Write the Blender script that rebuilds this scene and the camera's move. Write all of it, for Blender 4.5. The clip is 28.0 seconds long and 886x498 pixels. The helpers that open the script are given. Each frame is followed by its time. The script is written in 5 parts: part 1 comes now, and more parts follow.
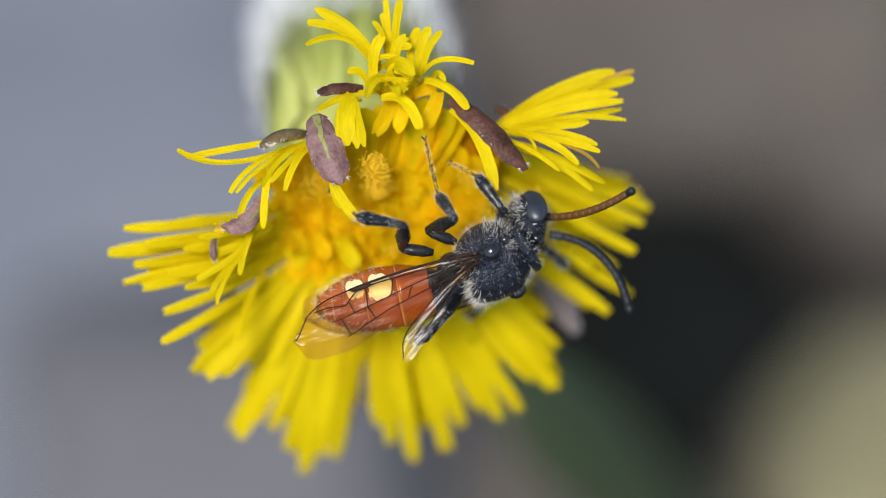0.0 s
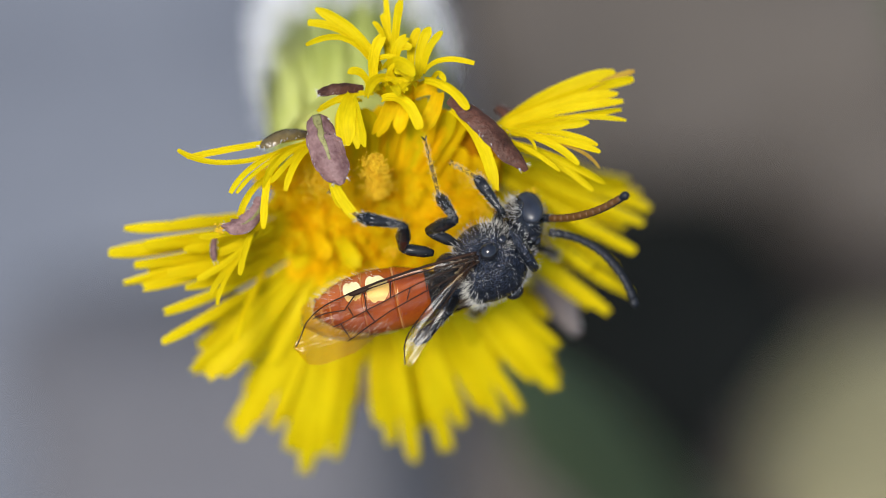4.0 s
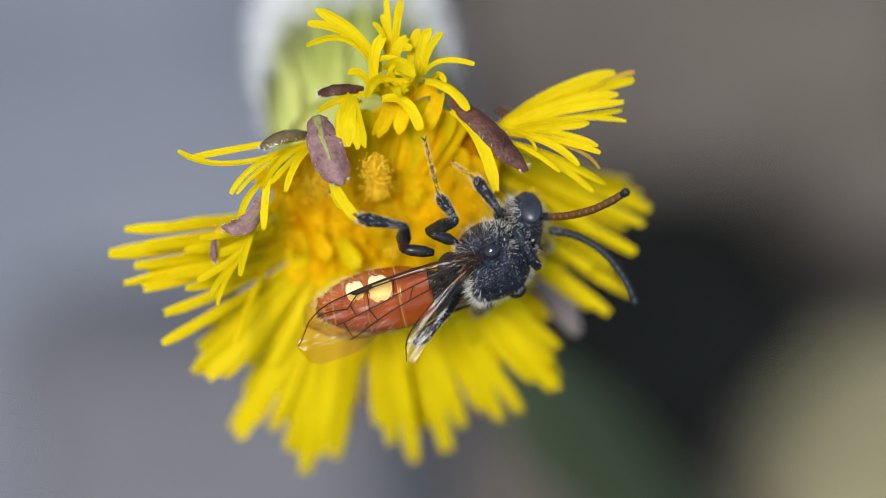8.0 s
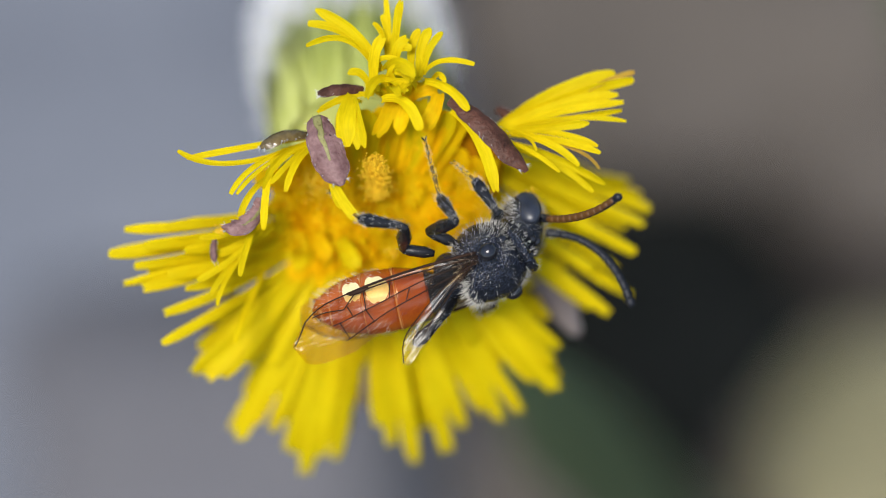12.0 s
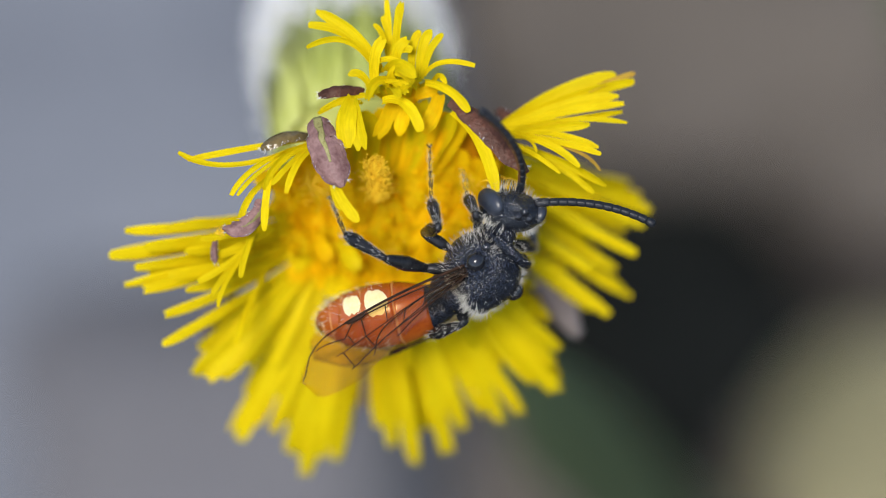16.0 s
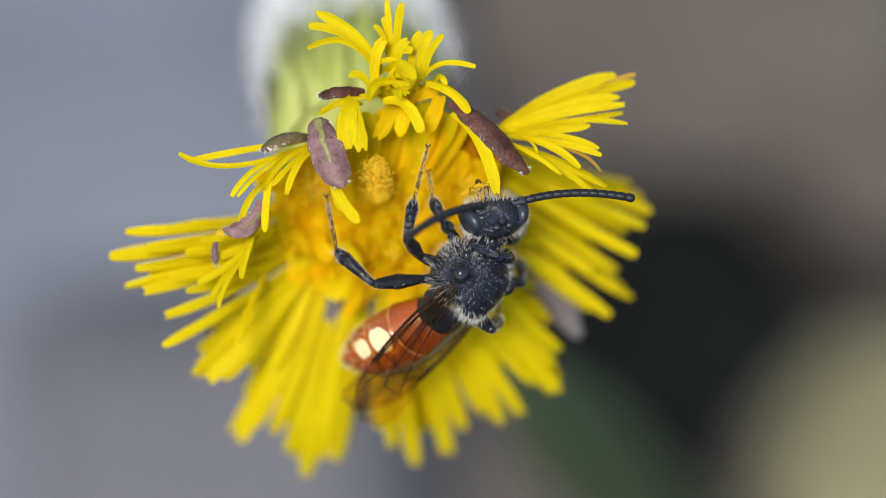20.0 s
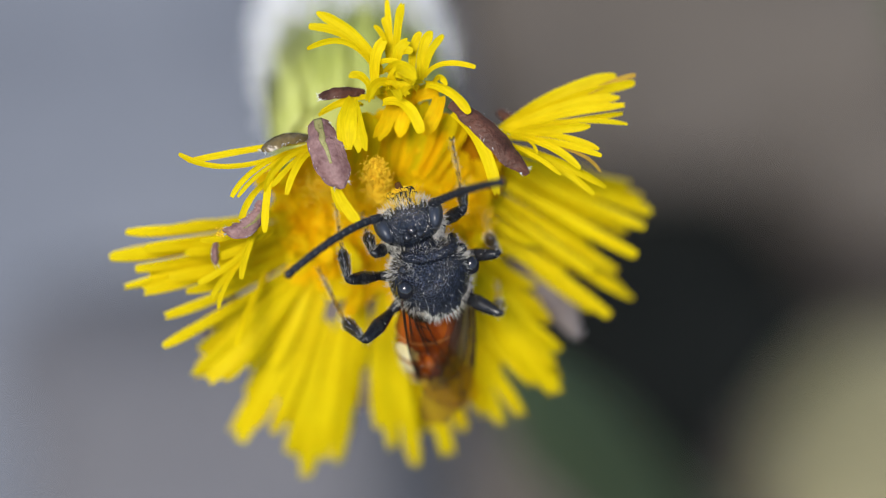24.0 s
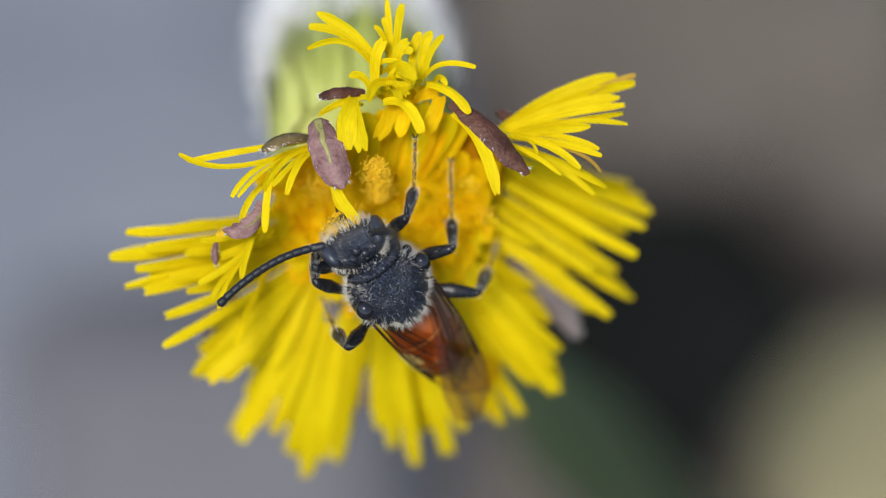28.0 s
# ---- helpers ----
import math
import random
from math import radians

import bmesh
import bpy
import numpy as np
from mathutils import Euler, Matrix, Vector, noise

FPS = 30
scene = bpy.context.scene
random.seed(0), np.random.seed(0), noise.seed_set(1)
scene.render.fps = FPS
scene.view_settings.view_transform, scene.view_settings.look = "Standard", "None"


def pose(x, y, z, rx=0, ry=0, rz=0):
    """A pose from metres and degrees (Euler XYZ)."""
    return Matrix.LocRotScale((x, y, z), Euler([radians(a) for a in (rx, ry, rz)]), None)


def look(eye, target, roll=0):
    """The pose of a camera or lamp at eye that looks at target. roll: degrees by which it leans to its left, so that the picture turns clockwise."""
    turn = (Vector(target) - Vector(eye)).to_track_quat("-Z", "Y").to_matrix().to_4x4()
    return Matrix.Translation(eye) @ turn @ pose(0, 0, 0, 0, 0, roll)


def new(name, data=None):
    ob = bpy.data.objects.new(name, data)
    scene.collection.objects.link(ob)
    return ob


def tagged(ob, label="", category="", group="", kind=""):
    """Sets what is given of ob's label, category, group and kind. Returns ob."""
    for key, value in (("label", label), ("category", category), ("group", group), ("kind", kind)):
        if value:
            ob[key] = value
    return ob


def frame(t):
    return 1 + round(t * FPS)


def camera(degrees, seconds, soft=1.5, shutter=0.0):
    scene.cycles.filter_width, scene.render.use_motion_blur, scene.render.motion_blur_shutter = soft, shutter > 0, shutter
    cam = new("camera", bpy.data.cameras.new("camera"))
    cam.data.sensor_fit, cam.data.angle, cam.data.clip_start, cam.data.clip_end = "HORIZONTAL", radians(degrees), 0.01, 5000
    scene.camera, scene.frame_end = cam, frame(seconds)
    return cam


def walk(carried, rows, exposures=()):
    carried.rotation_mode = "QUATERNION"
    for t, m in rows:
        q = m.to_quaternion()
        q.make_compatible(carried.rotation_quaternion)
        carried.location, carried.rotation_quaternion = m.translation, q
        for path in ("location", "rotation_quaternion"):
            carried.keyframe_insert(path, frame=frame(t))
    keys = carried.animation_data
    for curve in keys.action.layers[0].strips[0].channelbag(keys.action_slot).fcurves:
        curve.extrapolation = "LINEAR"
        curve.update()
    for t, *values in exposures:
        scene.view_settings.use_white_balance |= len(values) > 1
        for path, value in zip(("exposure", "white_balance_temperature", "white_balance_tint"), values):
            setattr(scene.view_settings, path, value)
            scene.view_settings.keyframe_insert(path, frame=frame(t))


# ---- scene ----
# Stage: a frame that lies like the picture (x right, y up, z towards the lens), its origin in the plane of focus.
DIST = 0.160                      # lens to plane of focus
WIDE = 0.033                      # width of the picture in that plane
PIX = WIDE / 1568
TILT = 55                         # degrees that the lens looks down
HEIGHT = 0.115                    # of the flower head above the ground
STAGE = pose(0, 0, HEIGHT, 90 - TILT)
TO_STAGE = STAGE.inverted()

cam = camera(math.degrees(2 * math.atan(WIDE / 2 / DIST)), 28.0, soft=0.8)
cam.data.dof.use_dof = True
cam.data.dof.focus_distance = DIST - 0.0007
cam.data.dof.aperture_fstop = 17.5
EYE = STAGE @ Matrix.Translation((0, 0, DIST))
EXPO = 0.39
walk(cam, [(0, EYE), (28, EYE)], [(0, EXPO), (28, EXPO)])

# ---- light: a bright, thinly veiled sky ----
world = bpy.data.worlds.new("sky")
scene.world = world
world.use_nodes = True
sky = world.node_tree.nodes.new("ShaderNodeTexSky")
sky.sky_type = "NISHITA"
sky.sun_disc = False
SUN_UP, SUN_TURN = radians(59), radians(-160)
sky.sun_elevation, sky.sun_rotation = SUN_UP, SUN_TURN
world.node_tree.links.new(sky.outputs["Color"], world.node_tree.nodes["Background"].inputs["Color"])
world.node_tree.nodes["Background"].inputs["Strength"].default_value = 0.14
sun = new("sun", bpy.data.lights.new("sun", "SUN"))
sun.data.energy, sun.data.angle, sun.data.color = 3.0, radians(16), (1, 0.95, 0.88)
SUN_DIR = Vector((math.sin(SUN_TURN) * math.cos(SUN_UP), math.cos(SUN_TURN) * math.cos(SUN_UP), math.sin(SUN_UP)))
sun.matrix_world = look(SUN_DIR * 2, (0, 0, 0))

# ---- builders ----
MM = 0.001


def P(px, py, d=0.0):
    """Stage point seen at (px, py), d millimetres nearer to the lens than the plane of focus."""
    k = (DIST - d * MM) / DIST
    return Vector(((px - 784) * PIX * k, (441 - py) * PIX * k, d * MM))


def G(px, py, z=0.0):
    """World point on the level z that lies behind (px, py)."""
    eye = EYE.translation
    way = STAGE @ P(px, py) - eye
    return eye + way * ((z - eye.z) / way.z)


class Shape:
    """Vertices and faces of one mesh."""

    def __init__(self):
        self.v, self.f, self.m, self.c = [], [], [], []

    def sweep(self, pts, rings, slot=0, cap=True):
        """pts: centres with (side, up) vectors; rings: per centre a list of (a, b) offsets along side and up."""
        n = len(rings[0])
        base = len(self.v)
        for (c, s, u), ring in zip(pts, rings):
            self.v += [c + s * a + u * b for a, b in ring]
        for i in range(len(pts) - 1):
            for j in range(n):
                k = (j + 1) % n
                self.f.append((base + i * n + j, base + i * n + k, base + (i + 1) * n + k, base + (i + 1) * n + j))
                self.m.append(slot)
        if cap:
            self.f += [tuple(base + j for j in reversed(range(n))), tuple(base + (len(pts) - 1) * n + j for j in range(n))]
            self.m += [slot, slot]

    def tube(self, path, radii, n=8, squash=1.0, up=Vector((0, 0, 1)), slot=0):
        pts = framed(path, up)
        ring = [(math.cos(2 * math.pi * j / n), math.sin(2 * math.pi * j / n)) for j in range(n)]
        self.sweep(pts, [[(r * a, r * b * squash) for a, b in ring] for r in radii], slot)

    def ball(self, centre, radii, turn=None, nu=16, nv=10, bend=None, slot=0):
        """An ellipsoid; bend(unit vector) scales its radius."""
        base = len(self.v)
        turn = turn or Matrix.Identity(3)
        for i in range(nv + 1):
            th = math.pi * (i + 0.02 * (i == 0) - 0.02 * (i == nv)) / nv
            for j in range(nu):
                ph = 2 * math.pi * j / nu
                d = Vector((math.sin(th) * math.cos(ph), math.sin(th) * math.sin(ph), math.cos(th)))
                k = bend(d) if bend else 1.0
                self.v.append(Vector(centre) + turn @ Vector((d.x * radii[0], d.y * radii[1], d.z * radii[2])) * k)
        for i in range(nv):
            for j in range(nu):
                k = (j + 1) % nu
                self.f.append((base + i * nu + j, base + (i + 1) * nu + j, base + (i + 1) * nu + k, base + i * nu + k))
                self.m.append(slot)
        self.f += [tuple(base + j for j in range(nu)), tuple(base + nv * nu + j for j in reversed(range(nu)))]
        self.m += [slot, slot]

    def hair(self, root, way, r, slot=0, droop=Vector((0, 0, 0))):
        """A tapered hair of three sides, bent once."""
        side = way.orthogonal().normalized()
        up = way.cross(side).normalized()
        base = len(self.v)
        for c, k in ((root, 1.0), (root + way * 0.55 + droop * 0.3, 0.7)):
            for j in range(3):
                a = 2.094 * j
                self.v.append(c + (side * math.cos(a) + up * math.sin(a)) * r * k)
        self.v.append(root + way + droop)
        for j in range(3):
            k = (j + 1) % 3
            self.f += [(base + j, base + k, base + 3 + k, base + 3 + j), (base + 3 + j, base + 3 + k, base + 6)]
            self.m += [slot, slot]


def framed(path, up):
    """Centres with side and up vectors along a path."""
    out, side = [], None
    for i, c in enumerate(path):
        t = (path[min(i + 1, len(path) - 1)] - path[max(i - 1, 0)]).normalized()
        s = t.cross(up)
        if s.length < 1e-4:
            s = t.orthogonal()
        s.normalize()
        if side and s.dot(side) < 0:
            s = -s
        side = s
        out.append((c, s, s.cross(t).normalized()))
    return out


def bez(a, b, c, n):
    return [a * (1 - k) ** 2 + b * 2 * k * (1 - k) + c * k * k for k in (i / n for i in range(n + 1))]


def mesh_of(name, shape, materials, shift=Vector((0, 0, 0)), smooth=True):
    me = bpy.data.meshes.new(name)
    me.from_pydata([v - shift for v in shape.v], [], shape.f)
    for m in materials if isinstance(materials, (list, tuple)) else [materials]:
        me.materials.append(m)
    me.polygons.foreach_set("material_index", shape.m)
    me.polygons.foreach_set("use_smooth", [smooth] * len(shape.f))
    if shape.c:                        # across and along, for the grain of straps
        me.attributes.new("strip", "FLOAT_VECTOR", "POINT").data.foreach_set("vector", [x for c in shape.c for x in c])
    me.update()
    return me


def part(name, shape, material, parent, label="", shift=Vector((0, 0, 0)), smooth=True, kind="", crease=0):
    ob = new(name, mesh_of(name, shape, material, shift, smooth))
    if crease:
        ob.data.set_sharp_from_angle(angle=radians(crease))
    ob.parent = parent
    return tagged(ob, label, kind=kind)


def thing(name, m, label, category, group="", kind=""):
    ob = new(name)
    ob.empty_display_size = 0.002
    ob.matrix_world = m
    return tagged(ob, label, category, group, kind)


# ---- materials ----
def mat(name, c1, c2, rough=0.5, scale=900.0, fine=9000.0, bump=0.15, spec=0.4, through_light=0.0, vary=0.0, pits=0.0, sheen=0.0, deep=0.00006):
    """Two colours mixed at two scales of noise, fine relief, and some light let through where it is thin."""
    m = bpy.data.materials.new(name)
    m.use_nodes = True
    n, li = m.node_tree.nodes, m.node_tree.links
    b = n["Principled BSDF"]
    co = n.new("ShaderNodeTexCoord")
    na, nb = n.new("ShaderNodeTexNoise"), n.new("ShaderNodeTexNoise")
    na.inputs["Scale"].default_value, nb.inputs["Scale"].default_value = scale, fine
    na.inputs["Detail"].default_value, nb.inputs["Detail"].default_value = 4, 3
    li.new(co.outputs["Object"], na.inputs["Vector"])
    li.new(co.outputs["Object"], nb.inputs["Vector"])
    add = n.new("ShaderNodeMath")
    add.operation = "MULTIPLY_ADD"
    add.inputs[1].default_value = 0.45
    li.new(nb.outputs["Fac"], add.inputs[0])
    li.new(na.outputs["Fac"], add.inputs[2])
    ramp = n.new("ShaderNodeValToRGB")
    ramp.color_ramp.elements[0].position, ramp.color_ramp.elements[1].position = 0.5, 0.95
    ramp.color_ramp.elements[0].color, ramp.color_ramp.elements[1].color = (*c1, 1), (*c2, 1)
    li.new(add.outputs[0], ramp.inputs["Fac"])
    colour = ramp.outputs["Color"]
    if vary:
        info, hsv, rng = n.new("ShaderNodeObjectInfo"), n.new("ShaderNodeHueSaturation"), n.new("ShaderNodeMapRange")
        rng.inputs["To Min"].default_value, rng.inputs["To Max"].default_value = 1 - vary, 1 + vary
        li.new(info.outputs["Random"], rng.inputs["Value"])
        li.new(rng.outputs[0], hsv.inputs["Value"])
        li.new(colour, hsv.inputs["Color"])
        colour = hsv.outputs["Color"]
    li.new(colour, b.inputs["Base Color"])
    b.inputs["Roughness"].default_value = rough
    b.inputs["Specular IOR Level"].default_value = spec
    b.inputs["Sheen Weight"].default_value = sheen
    bp = n.new("ShaderNodeBump")
    bp.inputs["Strength"].default_value, bp.inputs["Distance"].default_value = bump, deep
    height = add.outputs[0]
    if pits:
        vo = n.new("ShaderNodeTexVoronoi")
        vo.inputs["Scale"].default_value = pits
        li.new(co.outputs["Object"], vo.inputs["Vector"])
        height = vo.outputs["Distance"]
        # base colour also carries shade in the pit floors and bluish shine on their rims
        pit_shade, blend = n.new("ShaderNodeValToRGB"), n.new("ShaderNodeMix")
        pit_shade.color_ramp.elements[0].position, pit_shade.color_ramp.elements[1].position = 0.15, 0.6
        pit_shade.color_ramp.elements[0].color, pit_shade.color_ramp.elements[1].color = (0.2, 0.2, 0.2, 1), (2.0, 2.1, 2.4, 1)
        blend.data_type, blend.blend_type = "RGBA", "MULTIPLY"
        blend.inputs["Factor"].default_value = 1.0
        li.new(vo.outputs["Distance"], pit_shade.inputs["Fac"])
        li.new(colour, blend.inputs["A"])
        li.new(pit_shade.outputs["Color"], blend.inputs["B"])
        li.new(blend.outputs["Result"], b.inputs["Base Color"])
    li.new(height, bp.inputs["Height"])
    li.new(bp.outputs[0], b.inputs["Normal"])
    if through_light:
        tr, mix = n.new("ShaderNodeBsdfTranslucent"), n.new("ShaderNodeMixShader")
        mix.inputs["Fac"].default_value = through_light
        li.new(colour, tr.inputs["Color"])
        li.new(b.outputs[0], mix.inputs[1])
        li.new(tr.outputs[0], mix.inputs[2])
        li.new(mix.outputs[0], n["Material Output"].inputs["Surface"])
    return m


def film_mat(name, tint, tip_tint, gloss, weight=0.18, ior=1.38):
    """A clear tinted film with gloss, for wings."""
    m = bpy.data.materials.new(name)
    m.use_nodes = True
    n, li = m.node_tree.nodes, m.node_tree.links
    n.remove(n["Principled BSDF"])
    co, no = n.new("ShaderNodeTexCoord"), n.new("ShaderNodeTexNoise")
    no.inputs["Scale"].default_value = 1.0
    folds = n.new("ShaderNodeMapping")                # pleats run along the wing
    folds.inputs["Scale"].default_value = (420, 2100, 2100)
    li.new(co.outputs["Object"], folds.inputs["Vector"])
    li.new(folds.outputs[0], no.inputs["Vector"])
    ramp = n.new("ShaderNodeValToRGB")
    ramp.color_ramp.elements[0].position, ramp.color_ramp.elements[1].position = 0.55, 0.95
    ramp.color_ramp.elements[0].color, ramp.color_ramp.elements[1].color = (*tint, 1), (*tip_tint, 1)
    xyz, add = n.new("ShaderNodeSeparateXYZ"), n.new("ShaderNodeMath")
    add.operation = "MULTIPLY_ADD"
    add.inputs[1].default_value = 100.0
    li.new(co.outputs["Object"], xyz.inputs[0])
    li.new(xyz.outputs["X"], add.inputs[0])
    li.new(no.outputs["Fac"], add.inputs[2])
    half = n.new("ShaderNodeMath")
    half.operation = "MULTIPLY_ADD"
    half.inputs[1].default_value, half.inputs[2].default_value = 0.85, -0.05
    li.new(add.outputs[0], half.inputs[0])
    li.new(half.outputs[0], ramp.inputs["Fac"])
    weak = n.new("ShaderNodeMath")
    weak.operation = "MULTIPLY"
    weak.inputs[1].default_value = weight
    tr, gl, mix, fr, bp = (n.new("ShaderNodeBsdfTransparent"), n.new("ShaderNodeBsdfGlossy"), n.new("ShaderNodeMixShader"),
                           n.new("ShaderNodeFresnel"), n.new("ShaderNodeBump"))
    bp.inputs["Strength"].default_value, bp.inputs["Distance"].default_value = 0.8, 0.00020
    li.new(no.outputs["Fac"], bp.inputs["Height"])
    gl.inputs["Roughness"].default_value = gloss
    fr.inputs["IOR"].default_value = ior
    li.new(bp.outputs[0], gl.inputs["Normal"])
    li.new(bp.outputs[0], fr.inputs["Normal"])
    li.new(ramp.outputs["Color"], tr.inputs["Color"])
    li.new(fr.outputs[0], weak.inputs[0])
    li.new(weak.outputs[0], mix.inputs["Fac"])
    li.new(tr.outputs[0], mix.inputs[1])
    li.new(gl.outputs[0], mix.inputs[2])
    li.new(mix.outputs[0], n["Material Output"].inputs["Surface"])
    return m


def petal_mat(name, c1, c2, through_light, rough=0.5, vary=0.06):
    """Thin petal with a fine lengthwise grain, some light let through."""
    m = mat(name, c1, c2, rough, 700, 5000, 0.25, 0.06, through_light, vary)
    n, li = m.node_tree.nodes, m.node_tree.links
    at, grain, bp = n.new("ShaderNodeAttribute"), n.new("ShaderNodeTexNoise"), n.new("ShaderNodeBump")
    at.attribute_name = "strip"
    grain.inputs["Scale"].default_value, grain.inputs["Detail"].default_value = 1.0, 4
    li.new(at.outputs["Vector"], grain.inputs["Vector"])
    hue, rng = n.new("ShaderNodeHueSaturation"), n.new("ShaderNodeMapRange")
    rng.inputs["From Min"].default_value, rng.inputs["From Max"].default_value = 0.3, 0.7
    rng.inputs["To Min"].default_value, rng.inputs["To Max"].default_value = 0.89, 1.06
    li.new(grain.outputs["Fac"], rng.inputs["Value"])
    li.new(rng.outputs[0], hue.inputs["Value"])
    b = n["Principled BSDF"]
    li.new(b.inputs["Base Color"].links[0].from_socket, hue.inputs["Color"])
    li.new(hue.outputs["Color"], b.inputs["Base Color"])
    li.new(hue.outputs["Color"], n["Translucent BSDF"].inputs["Color"])
    bp.inputs["Strength"].default_value, bp.inputs["Distance"].default_value = 0.4, 0.00008
    li.new(grain.outputs["Fac"], bp.inputs["Height"])
    li.new(b.inputs["Normal"].links[0].from_socket, bp.inputs["Normal"])
    li.new(bp.outputs[0], b.inputs["Normal"])
    return m


PETAL = petal_mat("petal_yellow", (0.770, 0.600, 0.003), (0.840, 0.690, 0.006), 0.42)
PETAL_DEEP = petal_mat("floret_orange", (0.94, 0.625, 0.003), (0.96, 0.765, 0.006), 0.58, 0.6, 0.06)
# darker, browner petal: shade of the deep gap put into the colour
PETAL_SHADED = petal_mat("inner_ray_shaded", (0.42, 0.18, 0.004), (0.64, 0.32, 0.006), 0.35)
PETAL_DRY = petal_mat("petal_browned", (0.42, 0.24, 0.03), (0.62, 0.42, 0.06), 0.3)
POLLEN = mat("pollen", (0.80, 0.45, 0.01), (0.90, 0.62, 0.03), 0.8, 3000, 20000, 0.4, 0.2, 0.1)
BRACT_DARK = mat("bract_brown", (0.036, 0.014, 0.008), (0.135, 0.055, 0.035), 0.5, 1300, 7000, 0.9, 0.25, 0.15, 0.1, deep=0.00014)
BRACT = mat("bract_purple_green", (0.12, 0.055, 0.052), (0.31, 0.185, 0.17), 0.5, 1300, 7000, 0.9, 0.3, 0.15, 0.15, deep=0.00014)
BRACT_WET = mat("bract_wet_olive", (0.075, 0.050, 0.014), (0.20, 0.14, 0.045), 0.14, 1500, 7000, 0.8, 0.8, 0.15, deep=0.00012)
BRACT_MID = mat("bract_midrib", (0.22, 0.20, 0.07), (0.40, 0.38, 0.14), 0.5, 1500, 9000, 0.5, 0.4, 0.2)
GREEN = mat("involucre_green", (0.50, 0.56, 0.10), (0.68, 0.70, 0.26), 0.5, 250, 4000, 0.2, 0.3, 0.25, 0.04)
WOOL = mat("white_wool", (0.78, 0.79, 0.80), (0.90, 0.90, 0.90), 0.9, 500, 6000, 0.3, 0.1, 0.3)
STALK = mat("stalk_pale_green", (0.55, 0.57, 0.48), (0.70, 0.71, 0.66), 0.7, 300, 4000, 0.3, 0.2)
# the pits of these two have shade and shine painted into their colour
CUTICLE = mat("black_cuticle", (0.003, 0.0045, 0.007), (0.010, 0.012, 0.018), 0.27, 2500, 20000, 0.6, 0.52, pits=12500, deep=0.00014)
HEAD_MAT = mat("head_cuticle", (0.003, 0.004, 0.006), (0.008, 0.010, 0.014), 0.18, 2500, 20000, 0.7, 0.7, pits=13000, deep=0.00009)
SHINY = mat("glossy_black", (0.008, 0.009, 0.012), (0.016, 0.017, 0.022), 0.10, 2500, 20000, 0.1, 0.6)
EYE_MAT = mat("compound_eye", (0.012, 0.015, 0.024), (0.030, 0.036, 0.050), 0.38, 1500, 30000, 0.02, 0.6)
LEG_MAT = mat("black_leg", (0.006, 0.007, 0.009), (0.018, 0.018, 0.019), 0.22, 3000, 20000, 0.4, 0.35)
HAIR = mat("pale_hair", (0.60, 0.57, 0.48), (0.88, 0.85, 0.76), 0.4, 2000, 9000, 0.1, 0.4, 0.2)
HAIR_GREY = mat("grey_hair", (0.12, 0.12, 0.12), (0.45, 0.44, 0.40), 0.45, 1500, 9000, 0.1, 0.4)
RUST = mat("rust_red_tergite", (0.25, 0.044, 0.005), (0.44, 0.108, 0.009), 0.26, 900, 14000, 0.2, 0.8)
AMBER = mat("amber_margin", (0.50, 0.20, 0.05), (0.66, 0.34, 0.12), 0.25, 1200, 9000, 0.2, 0.5, 0.2)
TARSUS = mat("dusty_tarsus", (0.035, 0.024, 0.008), (0.22, 0.13, 0.015), 0.6, 4000, 20000, 0.4, 0.25)
CREAM = mat("cream_spot", (0.70, 0.58, 0.27), (0.84, 0.73, 0.42), 0.3, 2000, 12000, 0.1, 0.4)
ANT_TOP = mat("antenna_black", (0.007, 0.008, 0.011), (0.018, 0.020, 0.025), 0.40, 3000, 20000, 0.5, 0.30)
ANT_LOW = mat("antenna_rust", (0.075, 0.030, 0.007), (0.14, 0.060, 0.012), 0.45, 3000, 20000, 0.5, 0.4)
VEIN = mat("wing_vein", (0.012, 0.006, 0.003), (0.040, 0.017, 0.008), 0.6, 2000, 9000, 0.1, 0.15)
WING_PALE = film_mat("wing_film_pale", (0.97, 0.95, 0.91), (0.93, 0.89, 0.80), 0.32, 0.32, 2.0)
WING_FILM = film_mat("wing_film", (0.89, 0.77, 0.61), (0.86, 0.71, 0.42), 0.20, 0.36, 1.5)
CLAY_DARK = mat("damp_clay", (0.045, 0.038, 0.032), (0.075, 0.064, 0.055), 0.9, 60, 600, 0.5, 0.1)
SOIL = mat("dark_soil", (0.015, 0.014, 0.012), (0.042, 0.036, 0.030), 0.9, 40, 400, 0.6, 0.1)
STONE = mat("grey_stone", (0.122, 0.131, 0.150), (0.200, 0.212, 0.236), 0.85, 30, 400, 0.5, 0.2)
CLAY = mat("brown_clay", (0.088, 0.075, 0.062), (0.138, 0.119, 0.100), 0.9, 60, 600, 0.5, 0.1)
# near black, holds the shade of a hollow in its colour
SHADE_BLACK = mat("shade_black", (0.005, 0.006, 0.005), (0.013, 0.014, 0.012), 0.9, 120, 900, 0.6, 0.1)
SLATE = mat("brown_grey_stone", (0.10, 0.098, 0.104), (0.16, 0.155, 0.162), 0.85, 30, 400, 0.5, 0.2)
LILAC = mat("bract_lilac_grey", (0.13, 0.105, 0.10), (0.25, 0.215, 0.205), 0.6, 700, 6000, 0.4, 0.2, 0.2)
MOSS = mat("olive_moss", (0.19, 0.17, 0.085), (0.30, 0.265, 0.155), 0.9, 150, 1500, 0.6, 0.1)
